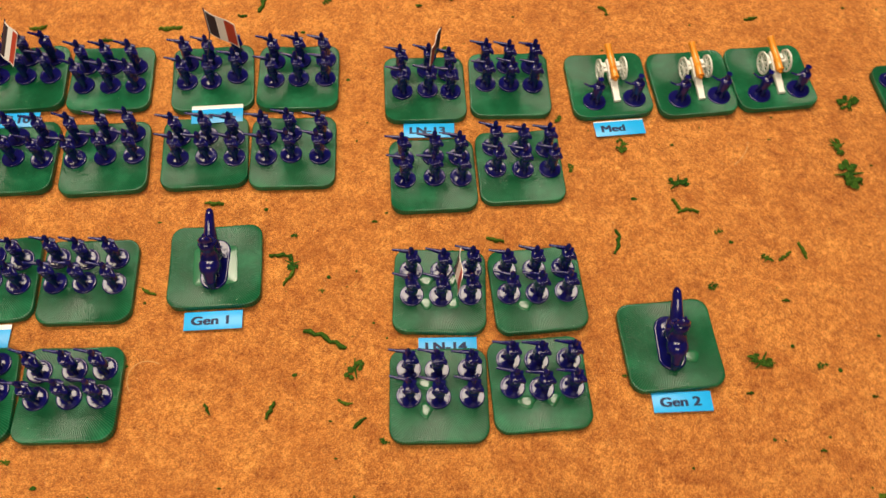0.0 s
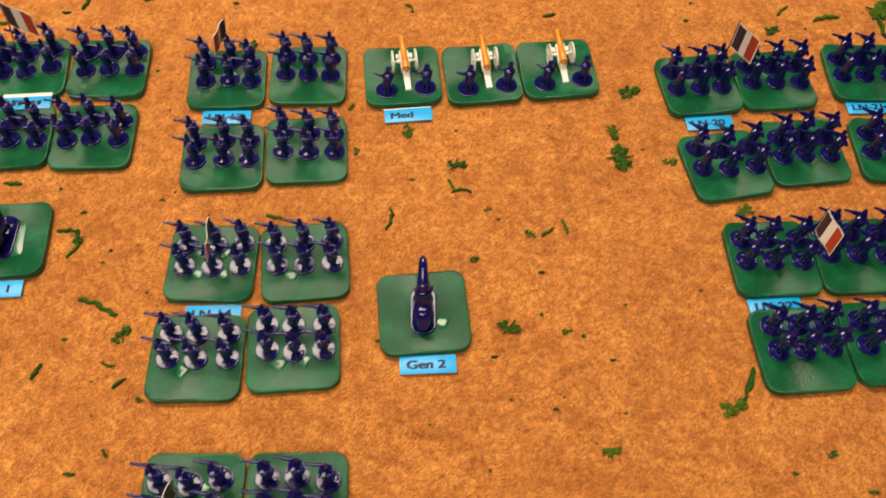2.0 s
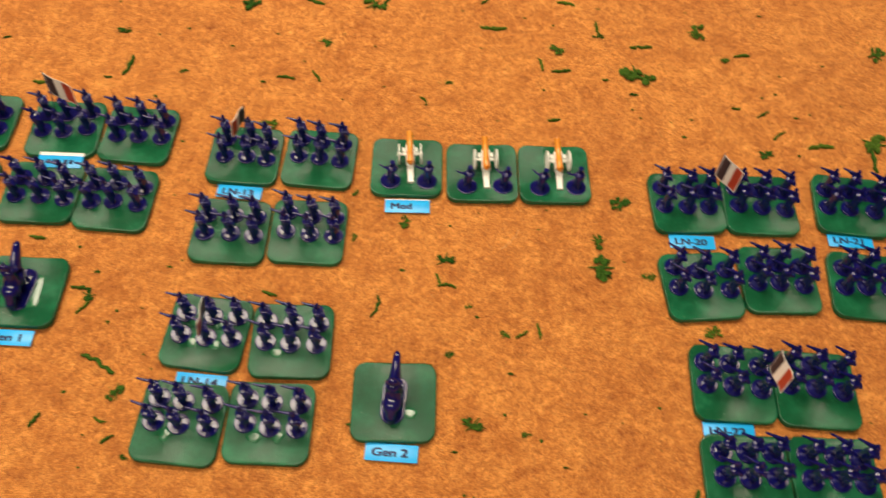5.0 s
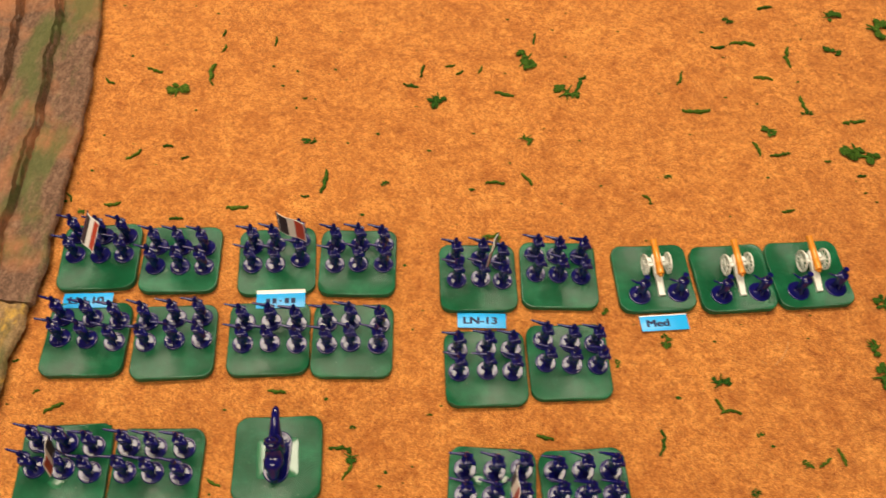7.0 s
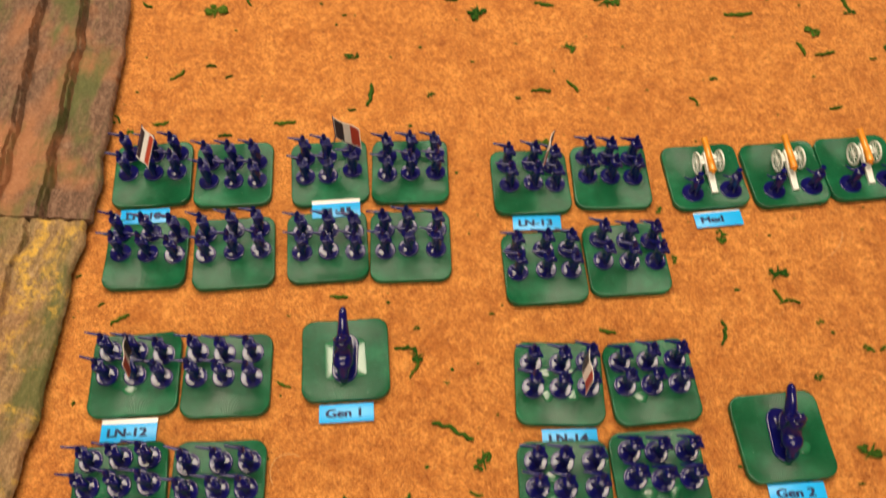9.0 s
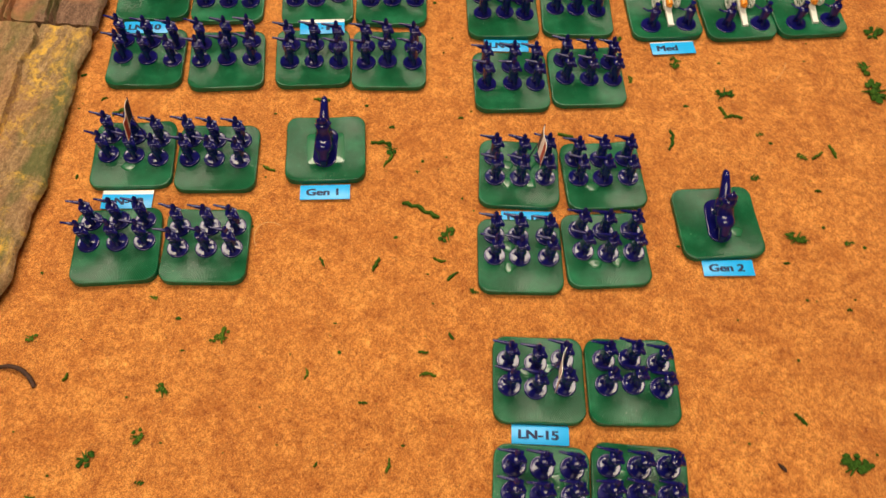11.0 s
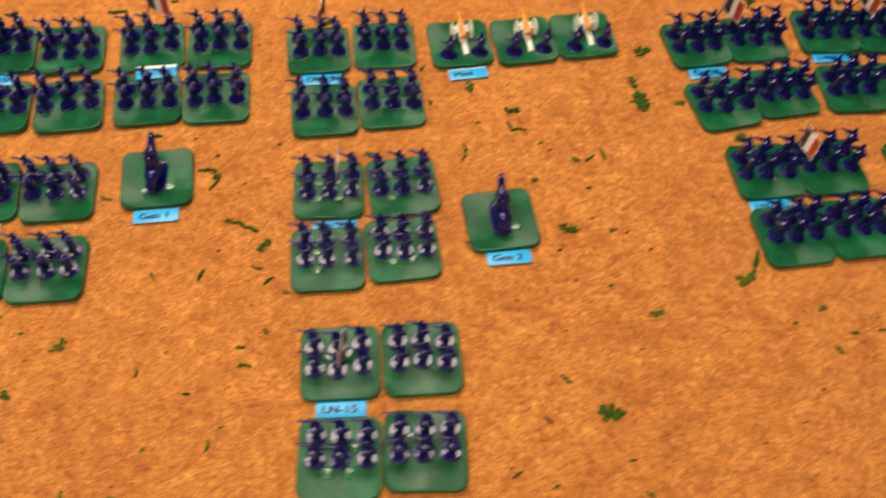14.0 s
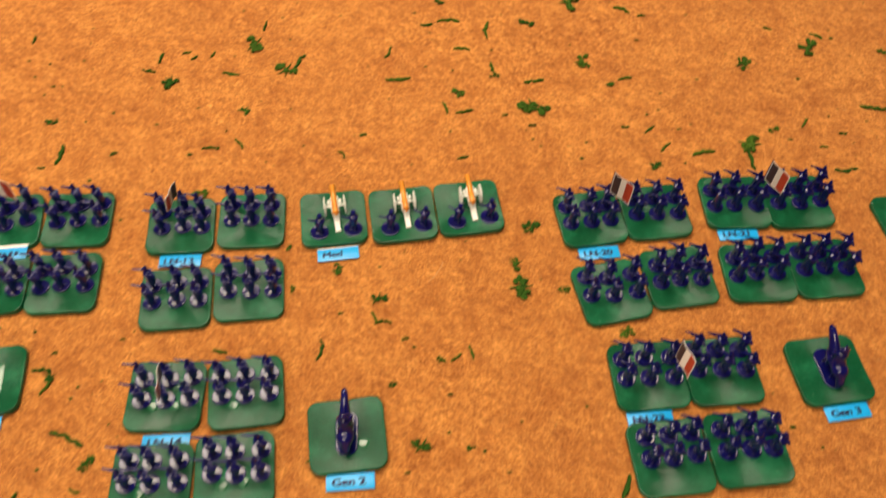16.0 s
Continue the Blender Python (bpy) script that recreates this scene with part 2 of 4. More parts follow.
def mesh_of(name, bm, mat, scale=1.0, smooth=40.0):
    if scale != 1.0:
        bm.transform(Matrix.Scale(scale, 4))
    bmesh.ops.recalc_face_normals(bm, faces=bm.faces)
    for e in bm.edges:
        e.smooth = len(e.link_faces) == 2 and e.calc_face_angle(0) < radians(smooth)
    for f in bm.faces:
        f.smooth = True
    me = bpy.data.meshes.new(name)
    bm.to_mesh(me)
    bm.free()
    me.materials.append(mat)
    return me


def part(name, me, parent, m=None, label=""):
    ob = new(name, me)
    ob.parent = parent
    if m:
        ob.matrix_basis = m
    return tagged(ob, label)


def thing(name, m, label, category, group="", me=None, kind=""):
    ob = new(name, me)
    if me is None:
        ob.empty_display_size = 0.01
    ob.matrix_basis = m
    return tagged(ob, label, category, group, kind)


# ---- the room round the table ----
def slab(name, c, sx, sy, sz, mat, label, category):
    bm = bmesh.new()
    block(bm, (0, 0, 0), sx, sy, sz)
    return thing(name, pose(*c), label, category, me=mesh_of(name, bm, mat), kind="structure")


FLOOR_Z = -TABLE_DROP
slab("floor", (0, 0, FLOOR_Z - 0.05), 5.2, 5.2, 0.1, CARPET, "plain brown carpeted floor under the table", "floor")
slab("ceiling", (0, 0, CEILING + 0.05), 5.2, 5.2, 0.1, CEIL, "plain white painted ceiling", "ceiling")
HIGH, MID = CEILING - FLOOR_Z, (CEILING + FLOOR_Z) / 2
slab("wall_north", (0, 2.55, MID), 5.2, 0.1, HIGH, WALL, "plain cream painted wall", "wall")
slab("wall_south", (0, -2.55, MID), 5.2, 0.1, HIGH, WALL, "plain cream painted wall", "wall")
slab("wall_west", (-2.55, 0, MID), 0.1, 5.0, HIGH, WALL, "plain cream painted wall", "wall")
slab("wall_east", (2.55, 0, MID), 0.1, 5.0, HIGH, WALL, "plain cream painted wall", "wall")


def ceiling_light(x, y):
    top = thing("ceiling_light", pose(x, y, CEILING), "long white ceiling light with a glowing diffuser", "ceiling light", "ceiling lights")
    bm = bmesh.new()
    block(bm, (0, 0, -0.03), 1.44, 0.70, 0.06, 0, 0.008)
    part("housing", mesh_of("housing", bm, STEEL), top)
    bm = bmesh.new()
    block(bm, (0, 0, -0.068), 1.36, 0.62, 0.012, 0, 0.004)
    part("diffuser", mesh_of("diffuser", bm, DIFFUSER), top, None, "glowing warm white diffuser")


for light_x, light_y, light_w in LIGHTS:
    ceiling_light(light_x, light_y)


def table():
    top = thing("table", pose(0.05, 0.12, FLOOR_Z), "wooden table under the brown felt cloth", "table")
    bm = bmesh.new()
    block(bm, (0, 0, TABLE_DROP - 0.022), 1.8, 1.3, 0.036, 0, 0.004)
    part("tabletop", mesh_of("tabletop", bm, WOOD), top)
    bm = bmesh.new()
    tube(bm, (0, 0, 0), (0, 0, TABLE_DROP - 0.04), 0.028, 0.04, 12)
    leg = mesh_of("leg", bm, WOOD)
    for x in (-0.8, 0.8):
        for y in (-0.55, 0.55):
            part("leg", leg, top, pose(x, y, 0))


table()


def felt_ground():
    """The felt lies on the table with faint waves and a real thickness."""
    bm = bmesh.new()
    bmesh.ops.create_grid(bm, x_segments=150, y_segments=110, size=1.0, matrix=pose(0.05, 0.12, 0) @ Matrix.Diagonal((0.88, 0.63, 1, 1)))
    for v in bm.verts:
        v.co.z = 0.0006 * (noise.noise(v.co * 14.0) - 0.6)
    edge = [e for e in bm.edges if e.is_boundary]
    skirt = bmesh.ops.extrude_edge_only(bm, edges=edge)["geom"]
    for v in skirt:
        if isinstance(v, bmesh.types.BMVert):
            v.co.z = -0.004
    return thing("ground", pose(0, 0, 0), "mottled orange brown felt cloth covering the table", "felt cloth", me=mesh_of("ground", bm, FELT), kind="structure")


felt_ground()


# ---- the two road pieces ----
def road(name, label, mat, edge, width, y0, y1, ruts, thick, lift, seed):
    """A strip of moulded earth with wheel ruts; edge(y) is its east side, and each rut a distance west of that side."""
    bm = bmesh.new()
    rows, cols = 170, 120
    grid = []
    for i in range(rows + 1):
        y = y0 + (y1 - y0) * i / rows
        ex = edge(y) + 0.0022 * noise.noise((y * 55, seed, 0)) + 0.0009 * noise.noise((y * 240, seed, 3))
        wx = edge(y) - width + 0.003 * noise.noise((y * 50, seed, 7))
        line = []
        for j in range(cols + 1):
            s = j / cols
            x = ex + (wx - ex) * s
            d = (ex - x)
            z = lift + thick * min(1.0, (min(s, 1 - s) * cols + 1.5) / 3.0)
            for r, deep, wide in ruts:
                off = d - r - 0.002 * noise.noise((y * 26, r * 90, seed))
                z += deep * (-math.exp(-(off / wide) ** 4) + 0.2 * math.exp(-((abs(off) - 1.7 * wide) / (0.5 * wide)) ** 2))
            z += 0.0009 * noise.noise((x * 150, y * 90, seed)) + 0.0005 * noise.noise((x * 420, y * 420, seed))
            line.append(bm.verts.new((x, y + 0.0012 * noise.noise((x * 160, i == 0, seed)) * (i in (0, rows)), max(z, lift + 0.0006))))
        grid.append(line)
    for a, b in zip(grid, grid[1:]):
        for j in range(cols):
            bm.faces.new((a[j], a[j + 1], b[j + 1], b[j]))
    low = bmesh.ops.extrude_edge_only(bm, edges=[e for e in bm.edges if e.is_boundary])["geom"]
    for v in low:
        if isinstance(v, bmesh.types.BMVert):
            east = v.co.x > edge(v.co.y) - 0.5 * width
            v.co.x += -0.0055 if east else 0.0055
            v.co.z = 0.0
    return thing(name, pose(0, 0, 0), label, "terrain road", "road pieces on the felt", me=mesh_of(name, bm, mat, smooth=60))


def north_edge(y):
    return -0.2345 - 0.112 * max(0.0, y - 0.20) - 0.54 * max(0.0, y - 0.30) ** 2


def south_edge(y):
    return -0.2325 - 0.055 * max(0.0, y - 0.10) - 0.9 * max(0.0, 0.045 - y) ** 1.5 * 2.2


road("road_piece", "brown rutted earth road strip with mossy edges", ROAD_A, north_edge, 0.082, 0.2035, 0.56, ((0.0248, 0.0050, 0.0011), (0.0282, 0.0042, 0.0008), (0.0500, 0.0050, 0.0011), (0.0533, 0.0040, 0.0008)), 0.0058, 0.0024, 2.0)
road("road_piece", "brown earth road strip with yellow straw patches", ROAD_B, south_edge, 0.085, -0.03, 0.2025, ((0.030, 0.0036, 0.0013), (0.056, 0.0036, 0.0013)), 0.0052, 0.0024, 9.0)


# ---- figurines ----
def disc_profile(r):
    return ((r - 0.5, 0.0), (r, 0.15), (r, 0.7), (r - 0.12, 0.95), (r - 0.36, 1.08), (r - 0.72, 1.0), (r - 1.2, 0.93), (r - 2.2, 0.94), (r - 3.2, 1.02), (r - 3.9, 1.15), (0.7, 1.25))


def soldier():
    """A plain moulded foot figurine on a round disc, musket level towards -x."""
    bm = bmesh.new()
    revolve(bm, disc_profile(5.3), 28)
    tube(bm, (1.1, -1.4, 1.2), (0.5, -0.9, 8.6), 1.4, 1.75)
    tube(bm, (-1.3, 1.2, 1.2), (-0.4, 0.7, 8.6), 1.4, 1.75)
    ball(bm, (1.0, -1.4, 1.7), 1.7, 1.1, 0.8, 8, 5)
    ball(bm, (-1.6, 1.2, 1.7), 1.7, 1.1, 0.8, 8, 5)
    rings(bm, [[(rx * math.cos(k * math.tau / 12) + dx, ry * math.sin(k * math.tau / 12), z) for k in range(12)]
               for rx, ry, z, dx in ((2.3, 2.3, 5.4, 0.4), (2.2, 2.3, 8.6, 0.2), (1.9, 2.0, 10.2, 0.0), (2.2, 2.4, 12.4, 0.0), (2.2, 2.8, 14.2, 0.0), (1.1, 1.4, 15.2, 0.0))])
    block(bm, (0.9, -2.1, 12.2), 2.6, 1.5, 2.6, 15, 0.35)
    tube(bm, (-0.7, -2.4, 14.1), (2.3, -1.6, 14.1), 0.62, 0.62)
    ball(bm, (-0.1, 0.2, 16.4), 1.05, 0.98, 1.3, 10, 6)
    rings(bm, [[(r * math.cos(k * math.tau / 12), r * math.sin(k * math.tau / 12) + 0.2, z) for k in range(12)]
               for r, z in ((0.95, 16.8), (1.15, 17.1), (1.0, 17.5), (1.08, 18.9), (0.9, 19.5), (0.5, 19.9), (0.3, 20.5), (0.12, 20.8))])
    tube(bm, (0.9, -1.7, 14.2), (3.6, -1.3, 12.0), 1.05, 0.85)
    tube(bm, (3.6, -1.3, 12.0), (1.4, 1.4, 14.2), 0.8, 0.65)
    tube(bm, (-0.9, 1.6, 14.3), (-2.8, 1.9, 13.7), 1.0, 0.85)
    tube(bm, (-2.8, 1.9, 13.7), (-4.6, 1.3, 15.0), 0.8, 0.65)
    tube(bm, (2.4, 1.3, 14.4), (0.2, 1.3, 15.1), 0.9, 0.8, 8, 0.8)
    tube(bm, (0.2, 1.3, 15.1), (-5.0, 1.3, 15.6), 0.82, 0.72, 8)
    tube(bm, (-5.0, 1.3, 15.6), (-8.3, 1.3, 15.9), 0.68, 0.54, 8)
    tube(bm, (0.5, -0.2, 7.4), (2.6, 2.1, 5.0), 0.4, 0.28, 6)
    for v in bm.verts:
        if v.co.z > 2.2 and -4.0 < v.co.x:
            v.co.x, v.co.y = v.co.x * 1.10, v.co.y * 1.10
    return mesh_of("soldier_figurine", bm, BLUE, MM, 50)


def gunner():
    """A plain moulded crew figurine that bends to its gun."""
    bm = bmesh.new()
    revolve(bm, disc_profile(5.2), 24)
    tube(bm, (1.0, -1.2, 1.2), (0.5, -0.7, 8.0), 1.0, 1.3)
    tube(bm, (-1.0, 1.0, 1.2), (0.0, 0.6, 8.0), 1.0, 1.3)
    tube(bm, (0.2, 0.0, 6.6), (1.0, 1.0, 12.6), 2.1, 2.6, 10)
    ball(bm, (1.0, 1.1, 12.8), 2.8, 2.5, 2.0)
    ball(bm, (1.2, 1.8, 15.2), 1.5, 1.5, 1.5)
    tube(bm, (1.2, 1.8, 15.7), (1.4, 2.0, 18.4), 1.15, 1.4, 10)
    tube(bm, (-0.6, 1.2, 13.2), (-2.8, 2.4, 12.0), 0.8, 0.6)
    tube(bm, (-2.8, 2.4, 12.0), (-5.2, 3.6, 13.4), 0.6, 0.45)
    tube(bm, (2.7, 1.0, 13.0), (3.6, 2.6, 11.0), 0.8, 0.6)
    tube(bm, (3.6, 2.6, 11.0), (2.2, 4.2, 12.0), 0.6, 0.5)
    bm.transform(Matrix.Diagonal((1.12, 1.12, 0.78, 1)))
    return mesh_of("gunner_figurine", bm, BLUE, MM, 50)


def rider():
    """A plain moulded mounted figurine on a long oval disc, facing +y."""
    bm = bmesh.new()
    seg = 32
    loops = []
    for inset, z in ((0.4, 0.0), (0.0, 0.2), (0.0, 0.8), (0.2, 1.1), (0.6, 1.2), (1.2, 1.05), (3.6, 1.15), (5.0, 1.3)):
        loop = []
        for k in range(seg):
            a = k * math.tau / seg
            r = 5.7 - inset
            loop.append((r * math.cos(a), r * math.sin(a) + (6.3 if math.sin(a) >= 0 else -6.3), z))
        loops.append(loop)
    rings(bm, loops)
    for x, y in ((-1.5, 4.6), (1.5, 5.6), (-1.5, -4.8), (1.5, -5.8)):
        tube(bm, (x, y, 1.1), (x * 0.9, y * 0.95, 5.0), 0.7, 0.75)
        tube(bm, (x * 0.9, y * 0.95, 5.0), (x * 0.8, y * 0.85, 9.5), 0.75, 1.5)
    ball(bm, (0, 0, 10.8), 4.1, 8.2, 3.6, 14, 9)
    ball(bm, (0, -5.4, 10.4), 4.5, 5.0, 4.4, 14, 8)
    tube(bm, (0, 5.4, 11.5), (0, 8.8, 17.2), 2.2, 1.25, 10)
    tube(bm, (0, 8.2, 17.6), (0, 11.4, 15.2), 1.35, 0.8, 10)
    tube(bm, (-0.6, 8.0, 18.2), (-0.7, 7.9, 19.6), 0.4, 0.1, 6)
    tube(bm, (0.6, 8.0, 18.2), (0.7, 7.9, 19.6), 0.4, 0.1, 6)
    tube(bm, (0, -7.4, 10.6), (0, -10.2, 5.6), 3.0, 2.3, 12)
    tube(bm, (0, -10.2, 5.6), (0, -11.0, 1.2), 2.3, 1.7, 12)
    block(bm, (0, -0.8, 13.6), 6.0, 5.6, 0.9, 0, 0.3)
    for s in (-1, 1):
        tube(bm, (s * 1.6, -0.4, 15.0), (s * 3.3, 1.2, 11.4), 1.2, 1.0)
        tube(bm, (s * 3.3, 1.2, 11.4), (s * 3.3, 0.4, 7.2), 0.9, 0.75)
        ball(bm, (s * 3.3, 1.0, 6.9), 0.8, 1.5, 0.7, 8, 5)
    rings(bm, [[(rx * math.cos(k * math.tau / 12), ry * math.sin(k * math.tau / 12) - 0.8 + dy, z) for k in range(12)]
               for rx, ry, z, dy in ((3.9, 4.6, 12.6, -1.6), (3.5, 3.4, 15.0, -0.8), (3.0, 2.7, 17.0, 0), (3.2, 2.7, 19.6, 0), (3.1, 2.4, 21.2, 0), (1.6, 1.4, 22.4, 0))])
    ball(bm, (0, -0.6, 23.6), 1.5, 1.5, 1.6)
    rings(bm, [[(rx * math.cos(k * math.tau / 10), ry * math.sin(k * math.tau / 10) - 0.6, z) for k in range(10)]
               for rx, ry, z in ((2.7, 1.7, 24.2), (2.9, 1.6, 24.8), (1.9, 1.2, 26.2), (0.9, 0.7, 27.0))])
    tube(bm, (0.2, -0.4, 25.6), (0.1, 0.2, 28.4), 1.0, 0.5, 8)
    tube(bm, (2.5, -0.7, 20.8), (3.4, 1.6, 19.6), 1.05, 0.85)
    tube(bm, (3.4, 1.6, 19.6), (1.2, 4.0, 18.4), 0.85, 0.7)
    tube(bm, (-2.5, -0.6, 20.8), (-3.3, 1.8, 18.2), 1.05, 0.8)
    tube(bm, (-3.3, 1.8, 18.2), (-0.6, 4.0, 17.2), 0.8, 0.6)
    tube(bm, (2.6, -1.6, 14.5), (4.4, -6.2, 8.6), 0.5, 0.35, 6)
    loops = []
    for y, z, wide, deep, lean in ((4.6, 15.0, 2.9, 3.6, 35), (8.0, 18.2, 2.4, 3.3, 40), (11.0, 20.6, 2.0, 3.0, 50), (13.2, 22.0, 1.85, 2.6, 62), (14.6, 22.7, 1.4, 1.8, 70), (15.6, 23.1, 0.6, 0.8, 70)):
        up, fore = math.cos(radians(lean)), math.sin(radians(lean))
        loops.append([(wide * math.cos(k * math.tau / 12), y - deep * math.sin(k * math.tau / 12) * up, z + deep * math.sin(k * math.tau / 12) * fore) for k in range(12)])
    rings(bm, loops)
    for s in (-1, 1):
        tube(bm, (s * 0.7, 12.6, 23.6), (s * 0.8, 13.2, 25.4), 0.45, 0.12, 6)
    bm.transform(Matrix.Diagonal((1.06, 1.04, 0.93, 1)))
    return mesh_of("rider_figurine", bm, BLUE, MM, 50)


SOLDIER, GUNNER, RIDER = soldier(), gunner(), rider()

BASE_TOP = 2.9


def rounded_square(half, corner, per=6, side=5):
    pts = []
    for q in range(4):
        a0 = q * math.pi / 2
        cx = (half - corner) * (1 if q in (0, 3) else -1)
        cy = (half - corner) * (1 if q in (0, 1) else -1)
        for k in range(per + 1):
            a = a0 + k * math.pi / 2 / per
            pts.append((cx + corner * math.cos(a), cy + corner * math.sin(a)))
        nx, ny = pts[-1]
        b0 = (q + 1) * math.pi / 2
        nq = (q + 1) % 4
        ex = (half - corner) * (1 if nq in (0, 3) else -1) + corner * math.cos(b0)
        ey = (half - corner) * (1 if nq in (0, 1) else -1) + corner * math.sin(b0)
        for k in range(1, side):
            pts.append((nx + (ex - nx) * k / side, ny + (ey - ny) * k / side))
    return pts


def base_plate(seed):
    """A printed square base with round corners that curl up a little."""
    bm = bmesh.new()
    out = rounded_square(20.4, 6.2)
    rnd = random.Random(seed)
    curl = [rnd.uniform(0.2, 0.9) for _ in range(4)]

    def lift(x, y):
        k = (0 if x > 0 else 1) if y > 0 else (3 if x > 0 else 2)
        return curl[k] * max(0.0, (abs(x) + abs(y)) / 34.0) ** 4 + 0.22 * noise.noise((x * 0.09, y * 0.09, seed * 3.1))

    loops = []
    for f, z in ((0.985, 0.0), (1.0, 0.3), (1.0, BASE_TOP - 0.45), (0.993, BASE_TOP - 0.15), (0.978, BASE_TOP)):
        loops.append([(x * f, y * f, z + (lift(x, y) if z > 1 else 0)) for x, y in out])
    for f in (0.94, 0.88, 0.8, 0.7, 0.58, 0.44, 0.28, 0.12):
        loops.append([(x * f, y * f, BASE_TOP - 0.05 + lift(x * f, y * f)) for x, y in out])
    rings(bm, loops)
    return mesh_of("base", bm, GREEN, MM, 35)


BASES = [base_plate(s) for s in range(6)]


def glue_blob(seed):
    bm = bmesh.new()
    rnd = random.Random(seed)
    loops = []
    wob = [rnd.uniform(0.7, 1.25) for _ in range(12)]
    for f, z in ((1.15, -0.2), (1.15, 0.15), (1.02, 0.42), (0.6, 0.52), (0.15, 0.54)):
        loops.append([(3.0 * f * wob[k] * math.cos(k * math.tau / 12), 2.6 * f * wob[k] * math.sin(k * math.tau / 12), z) for k in range(12)])
    rings(bm, loops)
    return mesh_of("glue_blob", bm, GLUE, MM, 60)


BLOBS = [glue_blob(s) for s in range(4)]


# ---- flags ----
def flag(parent, places, x, y, z, down, fly):
    """A paper flag on a stick. x, y, z: the hoist's upper end over the base; down and fly: its two edges, all in millimetres."""
    down, fly = Vector(down), Vector(fly)
    side = fly.cross(-down).normalized()

    def strip(name, u0, u1, v0, v1, thick, mat):
        bm = bmesh.new()
        loops = []
        for u in [u0] + [k / 24 for k in range(1, 24) if u0 < k / 24 < u1] + [u1]:
            wave = 0.6 * math.sin(u * 6.0)
            loops.append([u * fly + v * down + (wave + t) * side for v, t in ((v1, -thick), (v1, thick), (v0, thick), (v0, -thick))])
        rings(bm, loops)
        return mesh_of(name, bm, mat, MM, 50)

    f = part("flag", strip("flag", 0.0, 1.0, 0.0, 1.0, 0.10, PAPER), parent, pose(x * MM, y * MM, z * MM), "small paper tricolour flag, dark, white and red")
    part("dark_band", strip("dark_band", 0.04, 0.36, 0.04, 0.96, 0.17, FLAG_DARK), f, None, "dark printed band")
    part("red_band", strip("red_band", 0.63, 0.965, 0.04, 0.96, 0.17, FLAG_RED), f, None, "red printed band")
    bm = bmesh.new()
    low = Vector((x, y, z)) + down
    near = min(places, key=lambda q: math.hypot(q[0] - low.x, q[1] - low.y))
    foot = Vector((near[0] - x, near[1] - 0.5 - y, 13.0 - z))
    tube(bm, foot, down, 0.34, 0.32, 8)
    tube(bm, down, -0.05 * down, 0.32, 0.28, 8)
    part("pole", mesh_of("pole", bm, BLUE, MM), f, None, "thin navy plastic pole")


# ---- stands ----
rng = random.Random(11)


def stand_base(name, x, y, turn, label, group):
    top = thing(name, pose(x, y, 0.0, 0, 0, turn), label, "miniature stand", group)
    part("base", BASES[rng.randrange(len(BASES))], top, pose(0, 0, 0.0002, 0, 0, 0), "green painted square base with rounded corners")
    return top


def infantry(x, y, turn, front, aim=0.0, group="infantry stands", flag_at=None, blobs=()):
    """Six foot figurines in two ranks on one base; front: the places of the front rank in millimetres."""
    label = "green base with six glossy navy soldier figurines"
    if flag_at:
        label += " and a paper flag"
    top = stand_base("infantry_stand", x, y, turn, label, group)
    places = list(front) + [(fx + rng.uniform(-0.6, 0.6), fy + 12.0 + rng.uniform(-0.5, 0.5)) for fx, fy in front]
    for fx, fy in places:
        part("soldier_figurine", SOLDIER, top, pose(fx * MM, fy * MM, BASE_TOP * MM, rng.uniform(-2, 2), rng.uniform(-2, 2), aim - turn + rng.uniform(-6, 6)))
    if flag_at:
        flag(top, places, *flag_at)
    for i, (bx, by) in enumerate(blobs):
        part("glue_blob", BLOBS[i % 4], top, pose(bx * MM, by * MM, (BASE_TOP + 0.1) * MM, 0, 0, 70 * i), "shiny dried glue blob under green paint")
    return top


def gun_stand(x, y, turn):
    top = stand_base("cannon_stand", x, y, turn, "square green base with an orange cannon and two navy gunner figurines", "cannon stands")
    for fx, fy in ((-8.6, -10.4), (12.0, -9.6)):
        part("gunner_figurine", GUNNER, top, pose((fx + rng.uniform(-0.4, 0.4)) * MM, (fy + rng.uniform(-0.4, 0.4)) * MM, BASE_TOP * MM, 0, 0, rng.uniform(-12, 12)))
    gun = part("cannon", CARRIAGE, top, pose((1.6 + rng.uniform(-0.4, 0.4)) * MM, 4.8 * MM, BASE_TOP * MM, 0, 0, 12.0 - turn), "toy cannon with white carriage")
    part("barrel", BARREL, gun, None, "glossy orange barrel")
    for s in (-1, 1):
        part("wheel", WHEEL, gun, pose(s * 6.2 * MM, 0, 6.0 * MM, 0, 90, 0), "white spoked wheel")


def general_stand(x, y, turn, heading, blobs=(), sheet=False):
    top = stand_base("general_stand", x, y, turn, "square green base with one navy blue mounted figurine", "general stands")
    part("rider_figurine", RIDER, top, pose(0, 0.5 * MM, BASE_TOP * MM, 0, 0, heading - turn))
    for i, (bx, by) in enumerate(blobs):
        part("glue_blob", BLOBS[i % 4], top, pose(bx * MM, by * MM, (BASE_TOP + 0.1) * MM, 0, 0, 50 * i), "shiny dried glue blob under green paint")
    if sheet:
        bm = bmesh.new()
        rings(bm, [[(px * f, py * f, z) for px, py in rounded_square(9.6, 2.2, 4, 3)] for f, z in ((1.0, 0.0), (1.0, 0.3), (0.97, 0.42), (0.4, 0.42))])
        part("glue_sheet", mesh_of("glue_sheet", bm, GLUE, MM), top, pose(0, 0, BASE_TOP * MM, 0, 0, 2), "thin shiny sheet of dried glue")


